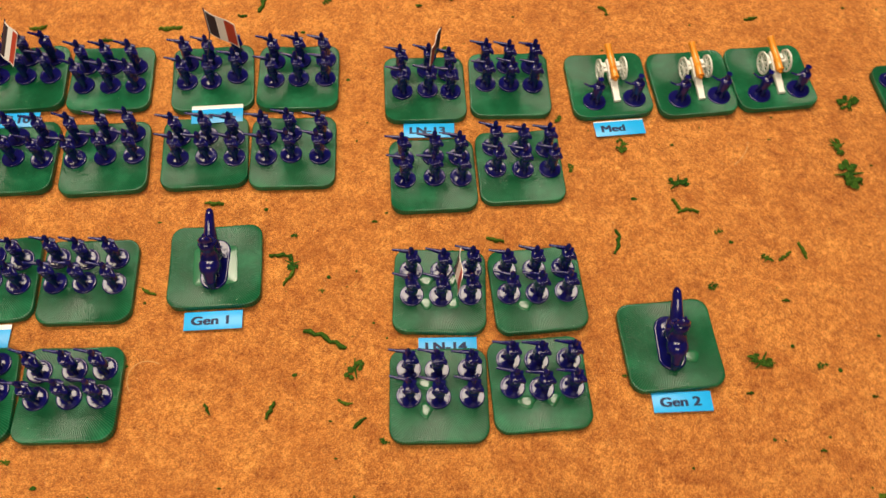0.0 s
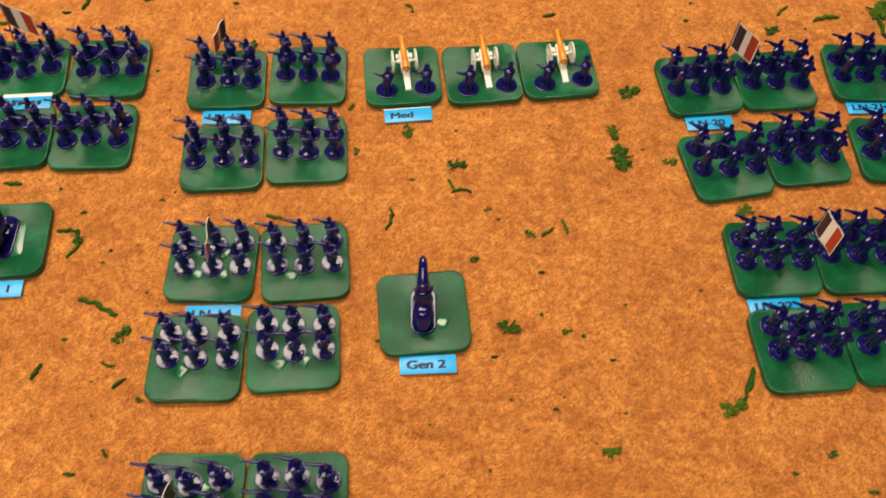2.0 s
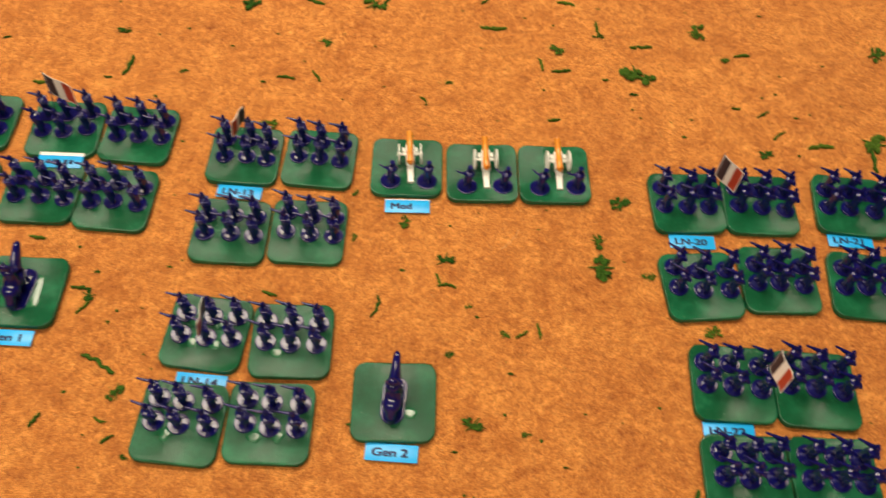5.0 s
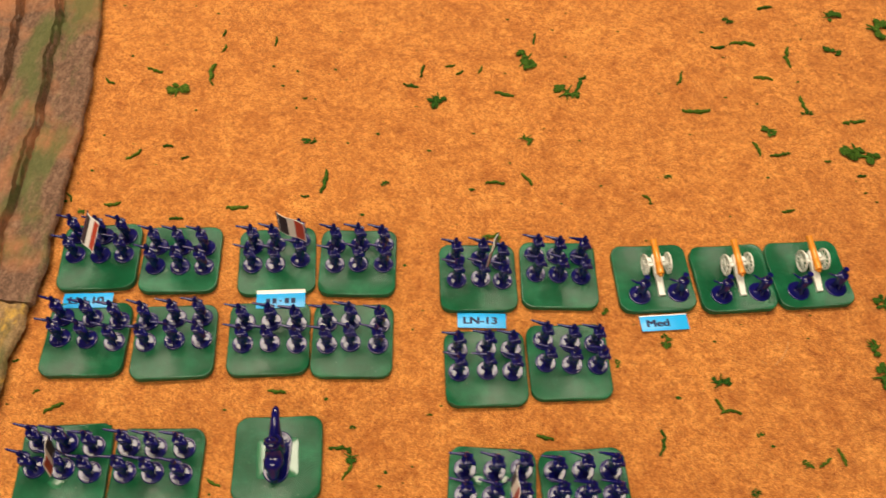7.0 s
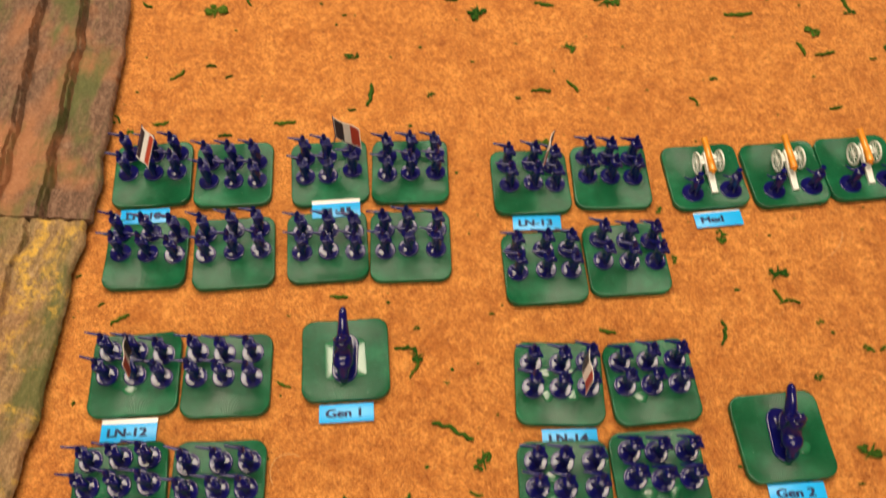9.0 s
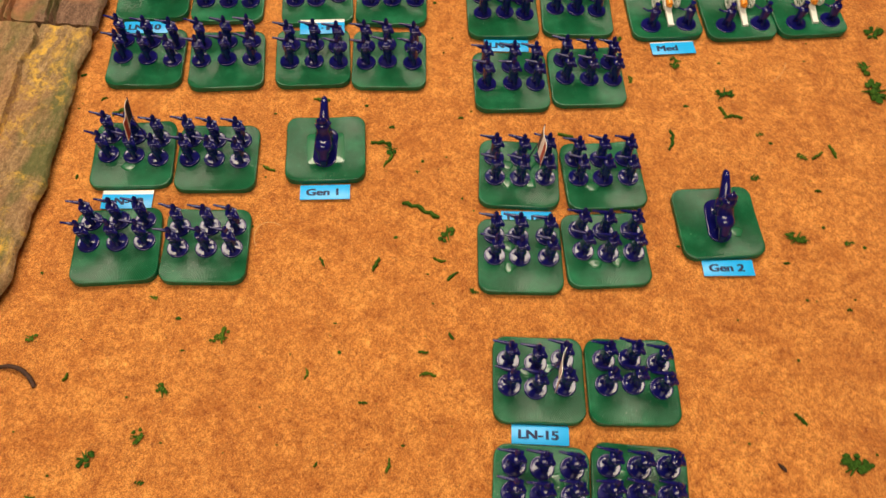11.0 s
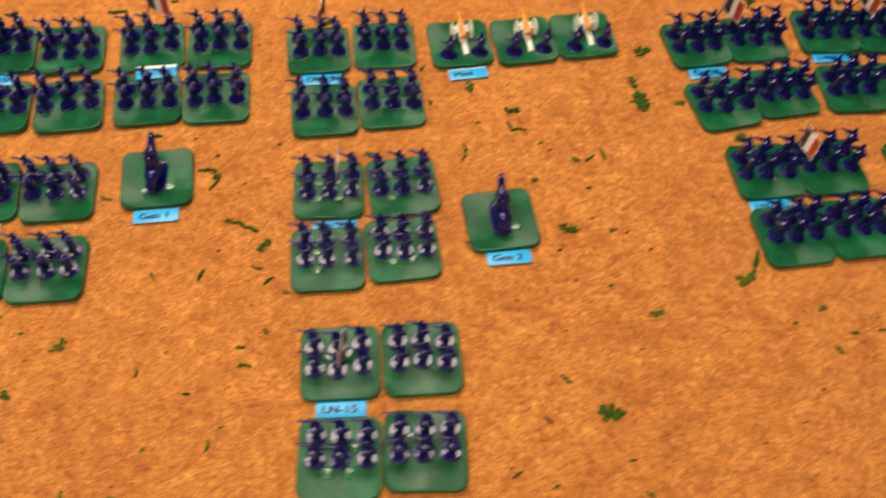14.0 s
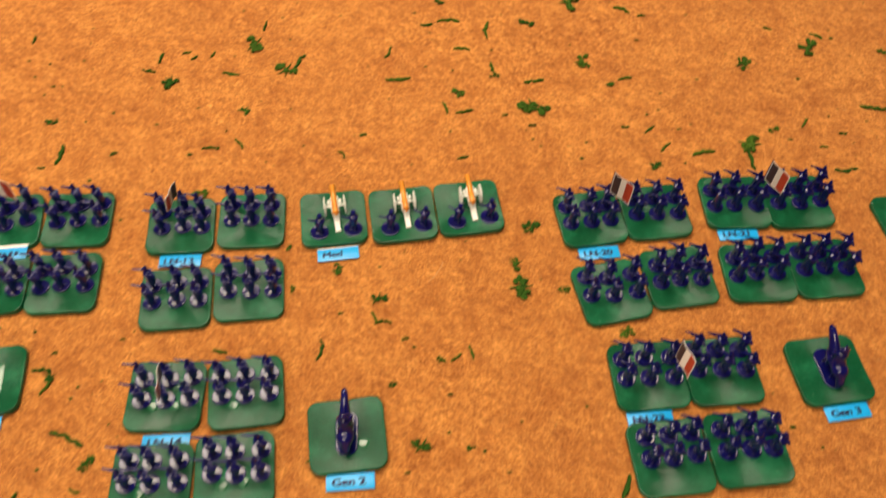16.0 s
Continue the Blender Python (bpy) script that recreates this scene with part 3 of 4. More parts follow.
def carriage():
    bm = bmesh.new()
    tube(bm, (-6.2, 0, 6.0), (6.2, 0, 6.0), 0.6, 0.6, 8)
    for s in (-1, 1):
        rings(bm, [[(s * 1.9 + dx, y, z + dz) for dx, dz in ((-0.5, -h), (0.5, -h), (0.5, h), (-0.5, h))]
                   for y, z, h in ((4.2, 8.0, 1.4), (0.0, 7.2, 1.6), (-6.0, 4.4, 1.2))])
    rings(bm, [[(w * a, y, z + h * b) for a, b in ((-1, -1), (1, -1), (1, 1), (-1, 1))]
               for y, z, w, h in ((-3.0, 5.4, 2.2, 0.8), (-8.0, 3.2, 1.7, 0.8), (-15.0, 0.9, 1.5, 0.8), (-16.4, 0.8, 1.7, 0.8))])
    block(bm, (0, -0.2, 6.6), 8.6, 2.6, 1.2, 0, 0.25)
    for s in (-1, 1):
        block(bm, (s * 3.6, 1.6, 7.6), 1.6, 3.0, 1.6, 0, 0.25)
    return mesh_of("cannon", bm, IVORY, MM)


def barrel():
    bm = bmesh.new()
    revolve(bm, ((0.6, -7.4), (0.95, -7.0), (0.7, -6.5), (1.75, -6.1), (1.9, -5.6), (1.72, -5.0), (1.66, -1.0), (1.8, -0.7), (1.62, -0.3), (1.4, 9.6), (1.75, 10.2), (1.7, 11.0), (0.9, 11.05), (0.8, 9.5)), 18)
    bm.transform(pose(0, -0.4, 9.0, -78, 0, 0) @ Matrix.Diagonal((1.12, 1.12, 1.12, 1)))
    return mesh_of("barrel", bm, ORANGE, MM)


def wheel():
    bm = bmesh.new()
    n = 24
    made = [ring(bm, [((r * math.cos(k * math.tau / n)), r * math.sin(k * math.tau / n), z) for k in range(n)]) for r, z in ((5.9, -0.4), (5.9, 0.4), (5.0, 0.4), (5.0, -0.4))]
    for i in range(4):
        bridge(bm, made[i], made[(i + 1) % 4])
    tube(bm, (0, 0, -0.9), (0, 0, 0.9), 1.2, 1.2, 12)
    for k in range(10):
        a = k * math.tau / 10
        tube(bm, (0.8 * math.cos(a), 0.8 * math.sin(a), 0), (5.2 * math.cos(a), 5.2 * math.sin(a), 0), 0.34, 0.28, 6)
    return mesh_of("wheel", bm, IVORY, MM)


CARRIAGE, BARREL, WHEEL = carriage(), barrel(), wheel()

# west block, back line
infantry(-0.2126, 0.2370, 8.6, ((-12.9, 1.4), (0.2, 0.6), (12.5, 0.3)), flag_at=(4.5, 2.3, 40.0, (-6, -8, -13), (5.5, -6, -3)), group="western infantry stands", aim=-4)
infantry(-0.1697, 0.2397, 6.7, ((-12.9, -4.5), (0.1, -4.9), (12.6, -5.2)), group="western infantry stands", aim=-4)
infantry(-0.2047, 0.1885, 6.5, ((-13.0, 0.5), (0.6, -0.5), (14.2, -2.1)), group="western infantry stands", aim=-4)
infantry(-0.1609, 0.1914, 8.5, ((-14.1, -0.1), (-0.1, 0.3), (13.4, 0.2)), group="western infantry stands", aim=-4)
infantry(-0.1190, 0.2436, 8.8, ((-12.8, -2.0), (-0.9, -2.3), (12.2, 0.2)), flag_at=(6.8, -7.3, 57.0, (0, -1, -14), (12, -1, -10)), group="western infantry stands", aim=-4)
infantry(-0.0763, 0.2472, 5.1, ((-12.1, -2.0), (0.2, -1.3), (13.6, -1.5)), group="western infantry stands", aim=-4)
infantry(-0.1145, 0.1978, 8.2, ((-12.8, -2.9), (0.6, -3.0), (14.0, -4.4)), group="western infantry stands", aim=-4)
infantry(-0.0726, 0.2007, 5.2, ((-12.7, -2.8), (-0.9, -1.6), (12.9, -2.7)), group="western infantry stands", aim=-4)
# west block, second line
infantry(-0.1949, 0.1235, 7.7, ((-12.7, 0.2), (0.2, -1.0), (12.5, -3.2)), blobs=((-2.0, -7.4),), flag_at=(11.0, -4.8, 52.0, (-1, -1, -12.5), (-2.5, -9.5, -6)), group="western infantry stands", aim=-4)
infantry(-0.1523, 0.1256, 5.9, ((-14.1, -0.8), (-1.5, -1.0), (11.5, -1.9)), group="western infantry stands", aim=-4)
infantry(-0.1892, 0.0699, 9.0, ((-13.5, 1.9), (0.1, 1.5), (12.9, 1.3)), group="western infantry stands", aim=-4)
infantry(-0.1470, 0.0738, 5.1, ((-13.1, -1.8), (0.3, -1.7), (12.6, -1.6)), group="western infantry stands", aim=-4)
# centre block
infantry(-0.0120, 0.2442, 6.2, ((-11.3, -1.7), (1.4, -1.1), (12.9, -2.6)), flag_at=(7.2, -3.4, 49.0, (-1, -1, -11), (-5, -11, -1)), group="central infantry stands", aim=-4)
infantry(0.0307, 0.2500, 4.5, ((-12.2, 0.1), (-0.3, -0.1), (11.8, -1.0)), group="central infantry stands", aim=-4)
infantry(-0.0049, 0.1920, 6.8, ((-13.4, -2.2), (0.7, -1.7), (13.2, -2.5)), group="central infantry stands", aim=-4)
infantry(0.0364, 0.1994, 7.1, ((-11.8, -0.6), (1.3, -2.0), (14.2, -2.5)), group="central infantry stands", aim=-4)
infantry(0.0016, 0.1305, 2.5, ((-12.2, -2.8), (0.5, -2.9), (13.4, -1.8)), flag_at=(7.8, -2.3, 46.0, (-1.4, -1.3, -12), (0, -14, -1)), blobs=((-6.4, 5.0), (5.4, 5.6), (-6.2, -6), (5.8, -6)), group="central infantry stands", aim=-4)
infantry(0.0446, 0.1338, 8.8, ((-12.9, -1.2), (-0.4, -2.1), (12.6, -2.2)), blobs=((-7.0, -6.8),), group="central infantry stands", aim=-4)
infantry(0.0038, 0.0825, 4.3, ((-12.3, -0.6), (-0.1, -1.1), (13.7, -1.1)), blobs=((-5.8, 5.0), (-5.2, -6.8)), group="central infantry stands", aim=-4)
infantry(0.0453, 0.0898, 7.6, ((-11.3, -0.7), (0.7, -2.4), (13.4, -2.4)), blobs=((-6.4, -7.4), (5.0, -6.8)), group="central infantry stands", aim=-4)
infantry(0.0142, 0.0195, 3.5, ((-13.1, -3.2), (-1.5, -4.5), (11.5, -2.8)), flag_at=(5.1, -5.9, 53.0, (0, -1, -11), (-4, -13.5, -2)), blobs=((-5.6, 3.6), (4.6, 5.2)), group="central infantry stands", aim=-4)
infantry(0.0561, 0.0223, 4.5, ((-11.8, -2.1), (0.3, -1.3), (12.7, -3.3)), group="central infantry stands", aim=-4)
infantry(0.0166, -0.0310, 1.0, ((-11.8, -0.8), (0.2, -1.2), (13.1, -0.7)), blobs=((-6.2, -7), (4.4, -7.6), (6.8, 6)), group="central infantry stands", aim=-4)
infantry(0.0580, -0.0271, 0.7, ((-12.9, -1.8), (-0.8, -1.4), (12.2, -1.2)), blobs=((-8.5, 7.2),), group="central infantry stands", aim=-4)
# east block
infantry(0.2410, 0.2579, 10.6, ((-12.9, -2.4), (0.1, -3.1), (12.1, -3.4)), flag_at=(5.9, -4.7, 52.0, (-2, -3, -13), (11.5, -6, -8.5)), group="eastern infantry stands", aim=-15)
infantry(0.2821, 0.2643, 7.8, ((-12.0, -1.4), (1.0, -2.2), (14.0, -3.4)), group="eastern infantry stands", aim=-15)
infantry(0.2494, 0.2041, 13.6, ((-12.4, -0.4), (0.6, -3.0), (14.8, -3.6)), group="eastern infantry stands", aim=-15)
infantry(0.2907, 0.2155, 9.3, ((-11.7, -2.4), (-0.0, -2.2), (12.9, -3.6)), group="eastern infantry stands", aim=-15)
infantry(0.3338, 0.2734, 3.3, ((-13.3, -3.2), (-0.8, -2.9), (13.1, -3.1)), flag_at=(7.8, -6.1, 50.0, (-2, -3, -13), (11.5, -6, -8.5)), group="eastern infantry stands", aim=-15)
infantry(0.3734, 0.2752, 5.4, ((-12.1, -1.1), (1.7, -1.9), (15.3, -1.3)), group="eastern infantry stands", aim=-15)
infantry(0.3385, 0.2203, 3.8, ((-12.8, -2.3), (-1.2, -1.0), (11.5, -1.3)), group="eastern infantry stands", aim=-15)
infantry(0.3792, 0.2246, 6.1, ((-12.2, -0.6), (0.4, -0.3), (13.4, -1.7)), group="eastern infantry stands", aim=-15)
infantry(0.2649, 0.1498, 6.3, ((-12.8, -1.2), (0.2, -1.8), (14.0, -2.4)), flag_at=(7.8, -3.4, 49.0, (-1.5, -2, -13), (3.5, -12.5, -2.5)), group="eastern infantry stands", aim=-15)
infantry(0.3060, 0.1539, 5.9, ((-13.0, 1.2), (0.2, 0.3), (13.5, -0.6)), group="eastern infantry stands", aim=-15)
infantry(0.2711, 0.1028, 7.4, ((-10.6, -0.2), (1.1, -0.8), (14.0, -0.0)), group="eastern infantry stands", aim=-15)
infantry(0.3125, 0.1089, 7.4, ((-11.2, -1.0), (1.8, -1.0), (13.3, -1.7)), group="eastern infantry stands", aim=-15)

gun_stand(0.0810, 0.2532, 8.4)
gun_stand(0.1239, 0.2575, 9.5)
gun_stand(0.1649, 0.2642, 9.4)
general_stand(-0.0984, 0.1366, 7.4, 4.0, sheet=True)
general_stand(0.1014, 0.1108, 8.7, 4.0, blobs=((7.6, -5.8),))
general_stand(0.3663, 0.1561, 9.4, 10.0)
gun_stand(0.4435, 0.2625, 11.0)


# ---- name cards ----
def lettering(text, high):
    """Bold letters: the plain ones laid five times with small shifts."""
    curve = bpy.data.curves.new("lettering", "FONT")
    curve.body, curve.size, curve.align_x, curve.align_y = text, high, "CENTER", "CENTER"
    probe = new("lettering_probe", curve)
    plain = bpy.data.meshes.new_from_object(probe.evaluated_get(bpy.context.evaluated_depsgraph_get()))
    bpy.data.objects.remove(probe)
    plain.transform(Matrix.Diagonal((1.24, 0.98, 1.0, 1)))
    bm = bmesh.new()
    for k, (dx, dy) in enumerate(((0, 0), (-0.3, 0.14), (0.3, -0.14), (-0.3, -0.14), (0.3, 0.14))):
        plain.transform(Matrix.Translation((dx * MM, dy * MM, 0.004 * MM * k)))
        bm.from_mesh(plain)
        plain.transform(Matrix.Translation((-dx * MM, -dy * MM, -0.004 * MM * k)))
    return mesh_of("lettering", bm, INK)


bm = bmesh.new()
block(bm, (0, 0, 0.25), 25.0, 8.6, 0.4, 0, 0.1)
CARD_MESH = mesh_of("card", bm, CARD, MM)
EDGES = {}
for edge_wide in (0.7, 2.4):
    bm = bmesh.new()
    block(bm, (0, 4.1 + edge_wide / 2, 0.25), 25.0, edge_wide, 0.42, 0, 0.1)
    EDGES[edge_wide] = mesh_of("white_edge", bm, PAPER, MM)
bm = bmesh.new()
for k in range(5):
    block(bm, (-6.4 + k * 3.2, -0.2, 0.47), 2.2 if k != 2 else 1.2, 3.0 if k != 2 else 0.8, 0.03)
BARS_MESH = mesh_of("lettering", bm, INK, MM)


def name_card(text, x, y, turn, tip=0.0, z=0.0008, edge=0.0, slide=-0.0008):
    """x, y: the middle of the card's front edge."""
    words = "sky blue paper card with black letters " + ("lying across two bases" if z > 0.003 else "lying on the felt")
    top = thing("name_card", pose(x, y, z, tip, 0, turn) @ Matrix.Translation((0, 4.3 * MM, 0)), words, "name card", "name cards")
    part("card", CARD_MESH, top)
    if edge:
        part("white_edge", EDGES[edge], top, None, "bare white paper edge")
    if text:
        part("lettering", lettering(text, 0.0056), top, pose(slide, -0.0002, 0.00049), "bold black letters")
    else:
        part("lettering", BARS_MESH, top, None, "black letters too faint to read")


name_card("LN-10", -0.2100, 0.2055, 6.8, z=0.0033)
name_card("", -0.1120, 0.2152, 8.0, z=0.0033, edge=2.4)
name_card("LN-13", -0.0080, 0.2150, 4.6)
name_card("Med", 0.0868, 0.2230, 9.4, edge=0.7, slide=-0.0034)
name_card("LN-12", -0.1915, 0.0918, 6.0, edge=2.4)
name_card("Gen 1", -0.0947, 0.1067, 6.9)
name_card("LN-14", 0.0068, 0.1005, 4.6)
name_card("Gen 2", 0.1055, 0.0817, 5.8)
name_card("LN-15", 0.0160, -0.0097, 2.4)
name_card("LN-20", 0.2455, 0.2285, 7.5)
name_card("LN-21", 0.3330, 0.2455, 5.5)
name_card("LN-22", 0.2640, 0.1205, 7.2)
name_card("Gen 3", 0.3722, 0.1275, 10.0)


# ---- green foam scraps ----
def lump(bm, c, r, rnd):
    loops = []
    for f, z in ((0.75, -0.3), (1.0, 0.1), (0.75, 0.5), (0.3, 0.75)):
        loops.append([(c[0] + r[0] * f * rnd.uniform(0.6, 1.25) * math.cos(k * math.tau / 7), c[1] + r[1] * f * rnd.uniform(0.6, 1.25) * math.sin(k * math.tau / 7), c[2] + r[2] * z) for k in range(7)])
    rings(bm, loops)


def clump(x, y, size, turn):
    """A ragged scrap of foam made of several torn lumps."""
    rnd = random.Random(int(x * 1e5) * 31 + int(y * 1e5))
    bm = bmesh.new()
    bits = 9 + int(size * 420)
    drift = rnd.uniform(-0.25, 0.25)
    for i in range(bits):
        u = rnd.uniform(-0.5, 0.5)
        v = (rnd.gauss(0, 0.13) + drift * math.sin(u * 5)) * (1.1 - abs(u))
        lump(bm, (u * size * 0.85, v * size, 0.0003 + rnd.uniform(0, 0.06) * size), (size * rnd.uniform(0.08, 0.17), size * rnd.uniform(0.07, 0.14), size * rnd.uniform(0.07, 0.15)), rnd)
    for i in range(4):
        a = rnd.uniform(0, math.tau)
        tube(bm, (0, 0, 0.0006), (size * 0.5 * math.cos(a), size * 0.42 * math.sin(a), 0.0008), size * 0.06, size * 0.02, 5)
    thing("foam_scrap", pose(x, y, 0.0, 0, 0, turn), "torn dark green foam scrap lying on the felt", "foam scrap", "green foam scraps", me=mesh_of("foam_scrap", bm, FLOCK))


def strand(x, y, size, turn):
    """A thin curled scrap of foam."""
    rnd = random.Random(int(x * 1e5) * 17 + int(y * 1e5))
    bm = bmesh.new()
    n = 8
    bend = rnd.uniform(-0.16, 0.16)
    wide = min(0.0014, 0.00042 + size * 0.054)
    loops = []
    for i in range(n + 1):
        u = i / n - 0.5
        w = wide * (1.0 - 1.5 * u * u) * rnd.uniform(0.55, 1.25)
        cy = bend * size * (4 * u * u - 0.5) + rnd.gauss(0, 0.03) * size
        h = 0.0005 + 0.0006 * rnd.random()
        loops.append([(u * size, cy - w, 0.0), (u * size, cy + w, 0.0), (u * size, cy + w * 0.6, h + w * 0.6), (u * size, cy - w * 0.6, h + w * 0.6)])
    rings(bm, loops)
    thing("foam_strand", pose(x, y, 0.0, 0, 0, turn), "thin curled green foam strand lying on the felt", "foam scrap", "green foam strands", me=mesh_of("foam_strand", bm, FLOCK))


strand(-0.2465, 0.3644, 0.0075, -29)
strand(-0.2217, 0.3769, 0.0109, -19)
clump(-0.2036, 0.3620, 0.0153, -19)
strand(-0.1854, 0.3770, 0.0182, 96)
strand(-0.1862, 0.4139, 0.0057, 80)
strand(-0.1831, 0.4003, 0.0064, 80)
strand(-0.1519, 0.4100, 0.0076, 94)
strand(-0.0563, 0.3942, 0.0107, 85)
strand(-0.0620, 0.3809, 0.0099, -7)
clump(-0.0438, 0.3700, 0.0149, 63)
strand(-0.0389, 0.4006, 0.0066, 20)
strand(-0.0324, 0.3954, 0.0056, 44)
strand(-0.0198, 0.3993, 0.0066, 71)
strand(-0.0039, 0.3800, 0.0123, -7)
clump(0.0085, 0.4110, 0.0175, -65)
strand(0.0134, 0.4312, 0.0106, 85)
clump(0.0350, 0.3857, 0.0159, 6)
strand(0.0427, 0.3938, 0.0167, 68)
strand(0.1064, 0.4058, 0.0122, 72)
strand(0.1147, 0.3787, 0.0176, 6)
clump(0.1419, 0.4631, 0.0084, 6)
strand(0.1331, 0.4368, 0.0093, 6)
strand(0.1491, 0.4417, 0.0169, 6)
strand(0.1683, 0.4789, 0.0105, 20)
strand(0.1776, 0.4324, 0.0178, -91)
strand(0.1595, 0.4116, 0.0122, -8)
clump(0.2126, 0.4756, 0.0136, 7)
clump(0.2081, 0.4410, 0.0120, 6)
clump(0.2420, 0.4651, 0.0189, -78)
strand(0.1816, 0.3921, 0.0125, -74)
clump(0.1829, 0.3843, 0.0071, 6)
strand(0.2109, 0.3803, 0.0146, 12)
clump(0.1579, 0.3677, 0.0112, -61)
strand(0.1489, 0.3520, 0.0109, -71)
strand(0.1620, 0.3490, 0.0123, 12)
strand(0.1900, 0.3468, 0.0041, 6)
clump(0.2095, 0.3532, 0.0207, -37)
strand(0.2083, 0.3376, 0.0054, 6)
clump(0.0935, 0.3255, 0.0053, 6)
strand(0.0812, 0.3082, 0.0067, -45)
strand(0.1613, 0.3073, 0.0076, 17)
clump(0.0105, 0.3452, 0.0095, 6)
strand(-0.0060, 0.3101, 0.0114, 6)
strand(0.0124, 0.3149, 0.0101, -48)
clump(-0.1168, 0.3303, 0.0093, 6)
strand(-0.1252, 0.3634, 0.0028, 6)
strand(-0.1034, 0.3012, 0.0168, 87)
clump(-0.0692, 0.3031, 0.0054, 72)
strand(-0.2156, 0.3090, 0.0103, 47)
strand(-0.1978, 0.3173, 0.0059, 6)
strand(-0.1860, 0.3100, 0.0045, 33)
strand(-0.2422, 0.2754, 0.0066, -50)
clump(-0.2330, 0.2665, 0.0062, 6)
strand(-0.1802, 0.2670, 0.0077, 6)
strand(-0.2175, 0.2732, 0.0090, 19)
strand(-0.1486, 0.2780, 0.0124, 12)
strand(-0.1125, 0.2897, 0.0048, 6)
clump(-0.0060, 0.2726, 0.0098, 29)
clump(0.0555, 0.2315, 0.0055, 64)
clump(0.0865, 0.2169, 0.0090, -64)
clump(0.0612, 0.2016, 0.0052, 62)
clump(0.1126, 0.1963, 0.0110, 35)
strand(0.1110, 0.1840, 0.0070, -62)
strand(0.1160, 0.1810, 0.0100, 4)
strand(-0.1058, 0.1708, 0.0089, 0)
strand(-0.2103, 0.1523, 0.0099, 35)
clump(-0.0662, 0.1559, 0.0038, 5)
strand(-0.0710, 0.1450, 0.0105, 4)
clump(-0.0650, 0.1410, 0.0088, -62)
strand(-0.0660, 0.1340, 0.0088, 62)
strand(0.0257, 0.1594, 0.0085, -11)
strand(0.0816, 0.1618, 0.0130, 82)
clump(0.1292, 0.1706, 0.0046, 15)
clump(0.1502, 0.1571, 0.0060, 5)
strand(0.1585, 0.1592, 0.0077, 40)
strand(0.1671, 0.1628, 0.0090, -74)
clump(0.1239, 0.1419, 0.0053, 5)
strand(-0.0304, 0.1656, 0.0027, 5)
clump(-0.0505, 0.1284, 0.0031, 5)
strand(-0.0460, 0.1060, 0.0202, -24)
clump(-0.0322, 0.0927, 0.0101, 57)
strand(-0.0347, 0.0777, 0.0064, -10)
strand(-0.0278, 0.0694, 0.0069, 46)
strand(-0.0649, 0.0726, 0.0083, 72)
strand(-0.0907, 0.0714, 0.0054, -60)
clump(-0.0171, 0.0623, 0.0046, 2)
strand(0.1556, 0.1365, 0.0032, 2)
clump(0.1412, 0.1065, 0.0118, -11)
clump(0.1670, 0.1059, 0.0049, 2)
clump(0.1838, 0.0518, 0.0095, 7)
strand(0.1871, 0.0935, 0.0024, 2)
strand(0.1613, 0.0688, 0.0024, 2)
strand(0.1311, 0.0121, 0.0072, -47)
clump(0.1525, -0.0063, 0.0148, 2)
strand(0.1028, -0.0382, 0.0056, 30)
clump(0.1215, -0.0442, 0.0041, 1)
clump(0.1358, -0.0529, 0.0047, -69)
strand(0.1605, -0.0309, 0.0037, 1)
strand(0.1665, -0.0478, 0.0050, -33)
clump(0.0765, -0.0542, 0.0074, -86)
clump(-0.0001, -0.0720, 0.0109, 1)
strand(0.0663, -0.0507, 0.0025, 1)
clump(-0.1317, 0.0287, 0.0101, 70)
clump(-0.1659, 0.0450, 0.0039, 2)
strand(-0.0893, 0.0138, 0.0053, 87)
strand(-0.0625, 0.0028, 0.0042, 2)
clump(-0.1512, 0.0006, 0.0078, -46)
strand(-0.1949, 0.0028, 0.0042, 74)
clump(-0.2157, 0.0200, 0.0058, 2)
clump(-0.1563, -0.0209, 0.0076, 71)
clump(-0.1754, -0.0328, 0.0095, 60)
clump(-0.1509, -0.0405, 0.0037, 35)
strand(-0.1938, -0.0501, 0.0039, 1)
clump(-0.2179, -0.0285, 0.0047, -51)
strand(-0.1129, -0.0537, 0.0136, 88)
strand(-0.1025, -0.0665, 0.0149, -73)
strand(-0.0892, -0.0501, 0.0045, -9)
strand(-0.0484, -0.0241, 0.0065, 83)
strand(-0.0790, -0.0263, 0.0026, 66)
strand(-0.0261, 0.0382, 0.0042, -52)
strand(-0.0351, 0.0184, 0.0076, 2)
strand(-0.0382, 0.0290, 0.0049, 2)
strand(-0.1259, 0.1231, 0.0071, -22)
clump(0.2386, 0.0734, 0.0121, 32)
strand(0.2463, 0.0857, 0.0169, 69)
clump(0.2044, 0.2518, 0.0128, 17)
clump(0.1938, 0.2237, 0.0104, -68)
clump(0.1964, 0.2071, 0.0173, -77)
clump(0.2224, 0.2060, 0.0073, 37)
clump(0.2566, 0.1778, 0.0099, 4)
clump(0.2779, 0.0557, 0.0052, 22)
strand(0.1343, 0.0918, 0.0030, 3)
clump(0.3627, 0.4037, 0.0138, -86)
clump(0.4145, 0.4210, 0.0185, -80)
strand(0.4230, 0.4348, 0.0101, -30)
strand(0.3881, 0.4417, 0.0066, -29)
clump(0.4682, 0.4199, 0.0084, 2)
strand(0.2949, 0.4529, 0.0060, 2)
clump(0.2471, 0.4020, 0.0145, 49)
clump(0.2659, 0.3791, 0.0080, 2)
strand(0.2757, 0.3851, 0.0106, 15)
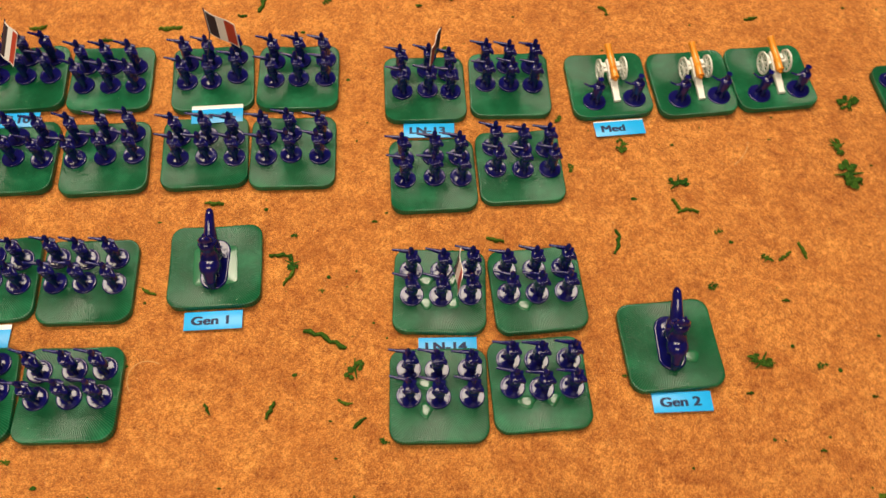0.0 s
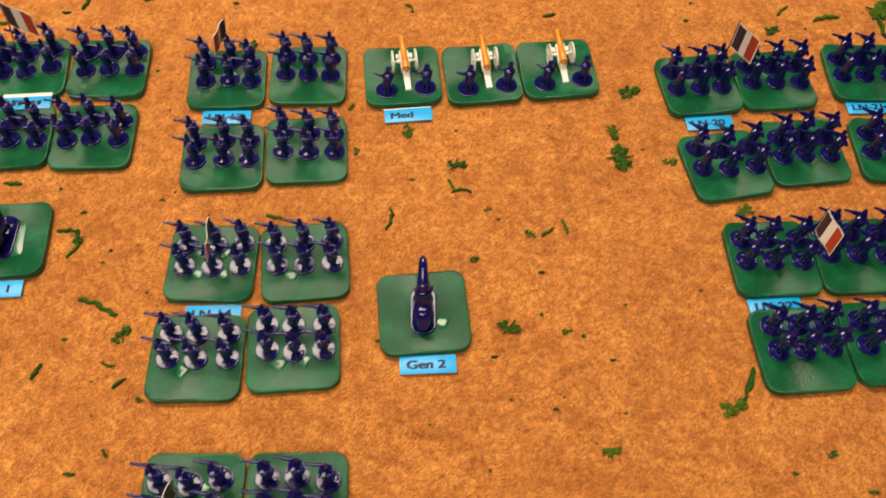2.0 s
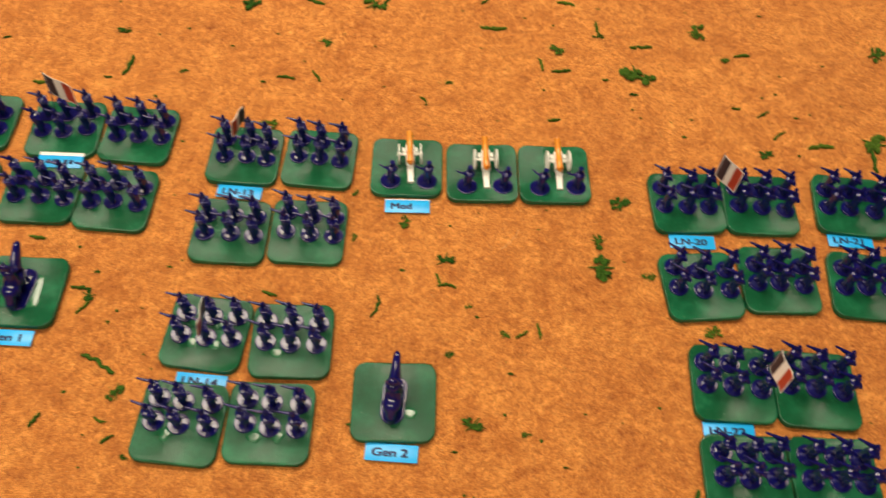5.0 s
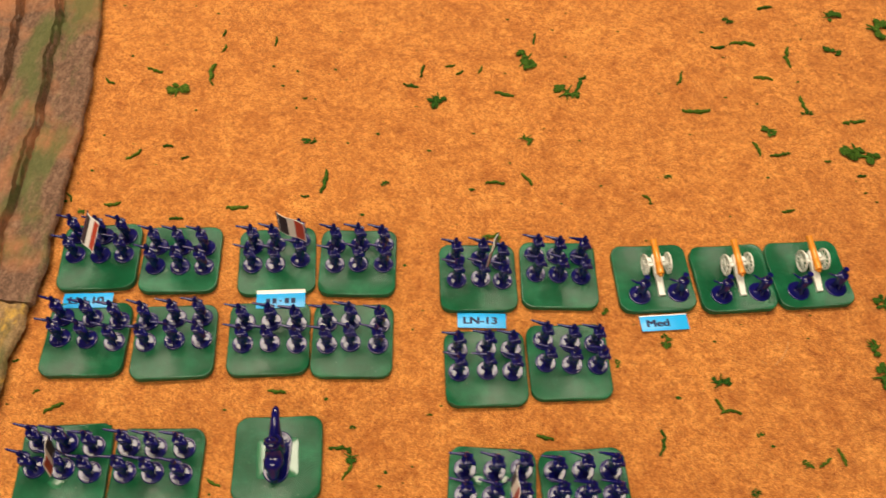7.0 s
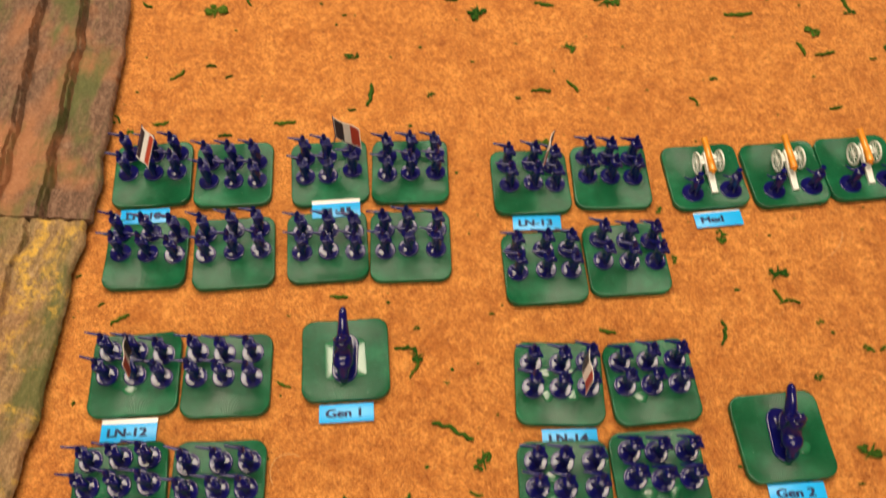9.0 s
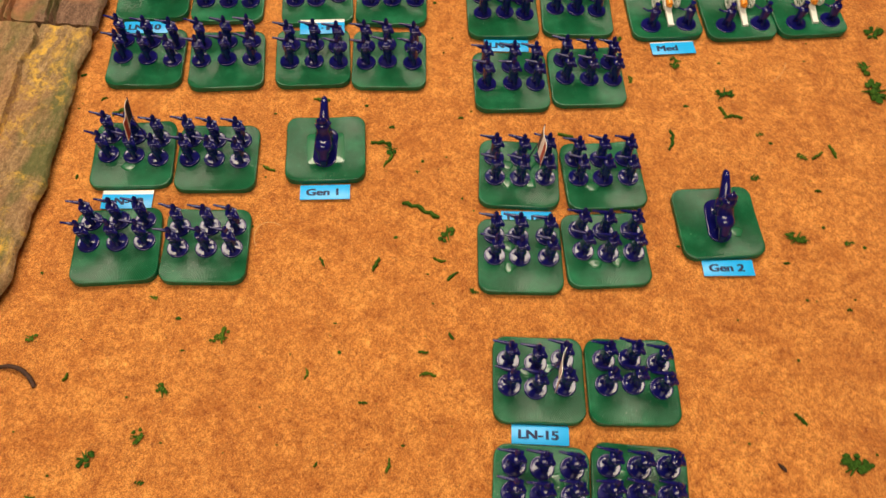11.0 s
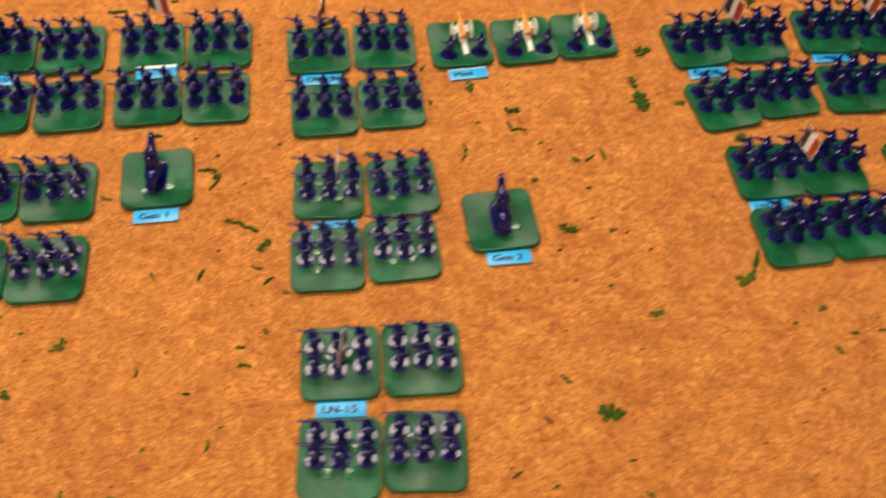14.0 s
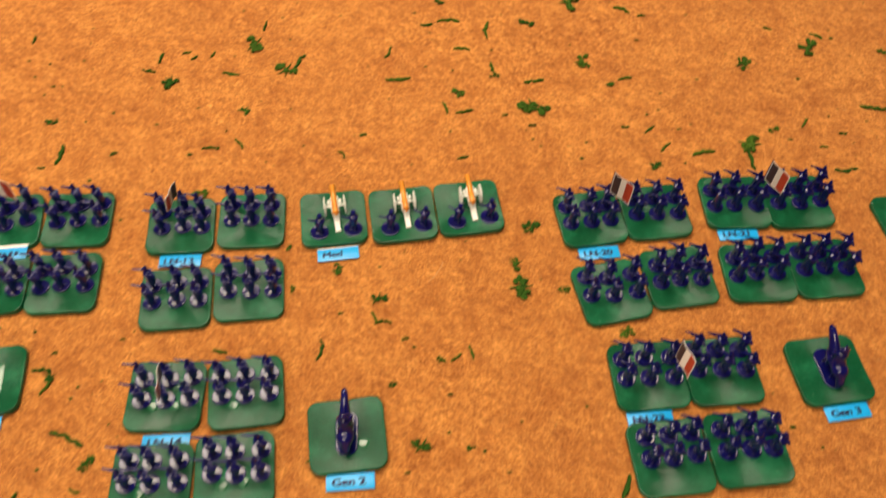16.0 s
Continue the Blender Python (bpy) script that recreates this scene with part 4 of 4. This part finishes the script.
strand(0.2878, 0.3366, 0.0096, 46)
strand(0.2970, 0.3211, 0.0104, 45)
strand(0.3213, 0.3169, 0.0160, 14)
clump(0.3537, 0.3249, 0.0183, 59)
strand(0.3533, 0.3144, 0.0220, -93)
clump(0.2885, 0.3040, 0.0107, 26)
clump(0.3725, 0.3394, 0.0078, 2)
strand(0.4194, 0.3373, 0.0062, 2)
strand(0.4034, 0.3245, 0.0054, 2)
strand(0.4471, 0.3620, 0.0192, -5)
strand(0.4140, 0.3046, 0.0155, 8)
strand(0.3951, 0.3459, 0.0088, 58)
strand(0.2714, 0.3382, 0.0054, 2)
strand(0.2810, 0.4595, 0.0131, -28)
strand(0.2919, 0.0406, 0.0049, 2)
strand(0.3080, 0.0428, 0.0043, 2)
strand(0.3574, 0.0785, 0.0063, 54)
strand(0.3630, 0.0446, 0.0041, -74)
strand(0.2803, 0.0306, 0.0062, -57)
strand(0.3260, 0.0180, 0.0030, 2)
strand(-0.2210, 0.1086, 0.0025, 75)
strand(-0.2213, 0.1596, 0.0036, 40)
strand(-0.2366, 0.1746, 0.0032, 28)


# ---- crumbs and stray fibres ----
def crumbs():
    rnd = random.Random(5)
    bm = bmesh.new()
    for i in range(900):
        x, y = rnd.uniform(-0.26, 0.50), rnd.uniform(-0.20, 0.50)
        r = 0.0002 + 0.0008 * rnd.random() ** 3
        lump(bm, (x, y, 0.0002), (r * rnd.uniform(0.8, 2.2), r, r), rnd)
    me = mesh_of("foam_crumbs", bm, FLOCK)
    thing("foam_crumbs", pose(0, 0, 0), "tiny green crumbs scattered over the felt", "crumbs", me=me, kind="stuff")
    bm = bmesh.new()
    for i in range(260):
        x, y, a = rnd.uniform(-0.24, 0.50), rnd.uniform(-0.20, 0.48), rnd.uniform(0, math.tau)
        s = rnd.uniform(0.001, 0.004)
        mid = (x + s * 0.5 * math.cos(a) + rnd.gauss(0, 0.0005), y + s * 0.5 * math.sin(a) + rnd.gauss(0, 0.0005), 0.0006)
        tube(bm, (x, y, 0.0002), mid, 0.00006, 0.00006, 4)
        tube(bm, mid, (x + s * math.cos(a), y + s * math.sin(a), 0.0002), 0.00006, 0.00006, 4)
    thing("felt_fibres", pose(0, 0, 0), "short pale loose fibres on the felt", "fibres", me=mesh_of("felt_fibres", bm, HAIR), kind="stuff")


crumbs()


# ---- single odd bits ----
def bent_wire(name, points, r, mat, label, category):
    bm = bmesh.new()
    for p, q in zip(points, points[1:]):
        tube(bm, p, q, r, r, 6)
    return thing(name, pose(0, 0, 0), label, category, me=mesh_of(name, bm, mat))


def arc(x, y, r, a0, a1, n, lift):
    return [(x + r * math.cos(radians(a0 + (a1 - a0) * k / n)), y + r * math.sin(radians(a0 + (a1 - a0) * k / n)), 0.0003 + lift * math.sin(math.pi * k / n)) for k in range(n + 1)]


bent_wire("loose_thread", arc(-0.1169, 0.0819, 0.0085, 70, 215, 10, 0.003), 0.00016, HAIR, "fine pale curled thread lying on the felt", "thread")
bent_wire("loose_thread", arc(0.1250, 0.2280, 0.0250, -10, -50, 10, 0.001), 0.00014, HAIR, "fine pale curved thread lying on the felt", "thread")
bent_wire("dark_twig", arc(-0.2209, -0.0108, 0.016, 110, 30, 8, 0.002), 0.0011, BARK, "thin dark brown curved twig on the felt", "twig")
chip_mesh = bmesh.new()
lump(chip_mesh, (0, 0, 0.0004), (0.0026, 0.0010, 0.0014), random.Random(3))
thing("bark_chip", pose(0.1201, -0.0105, 0, 0, 0, -45), "small dark brown chip lying on the felt", "chip", me=mesh_of("bark_chip", chip_mesh, BARK))
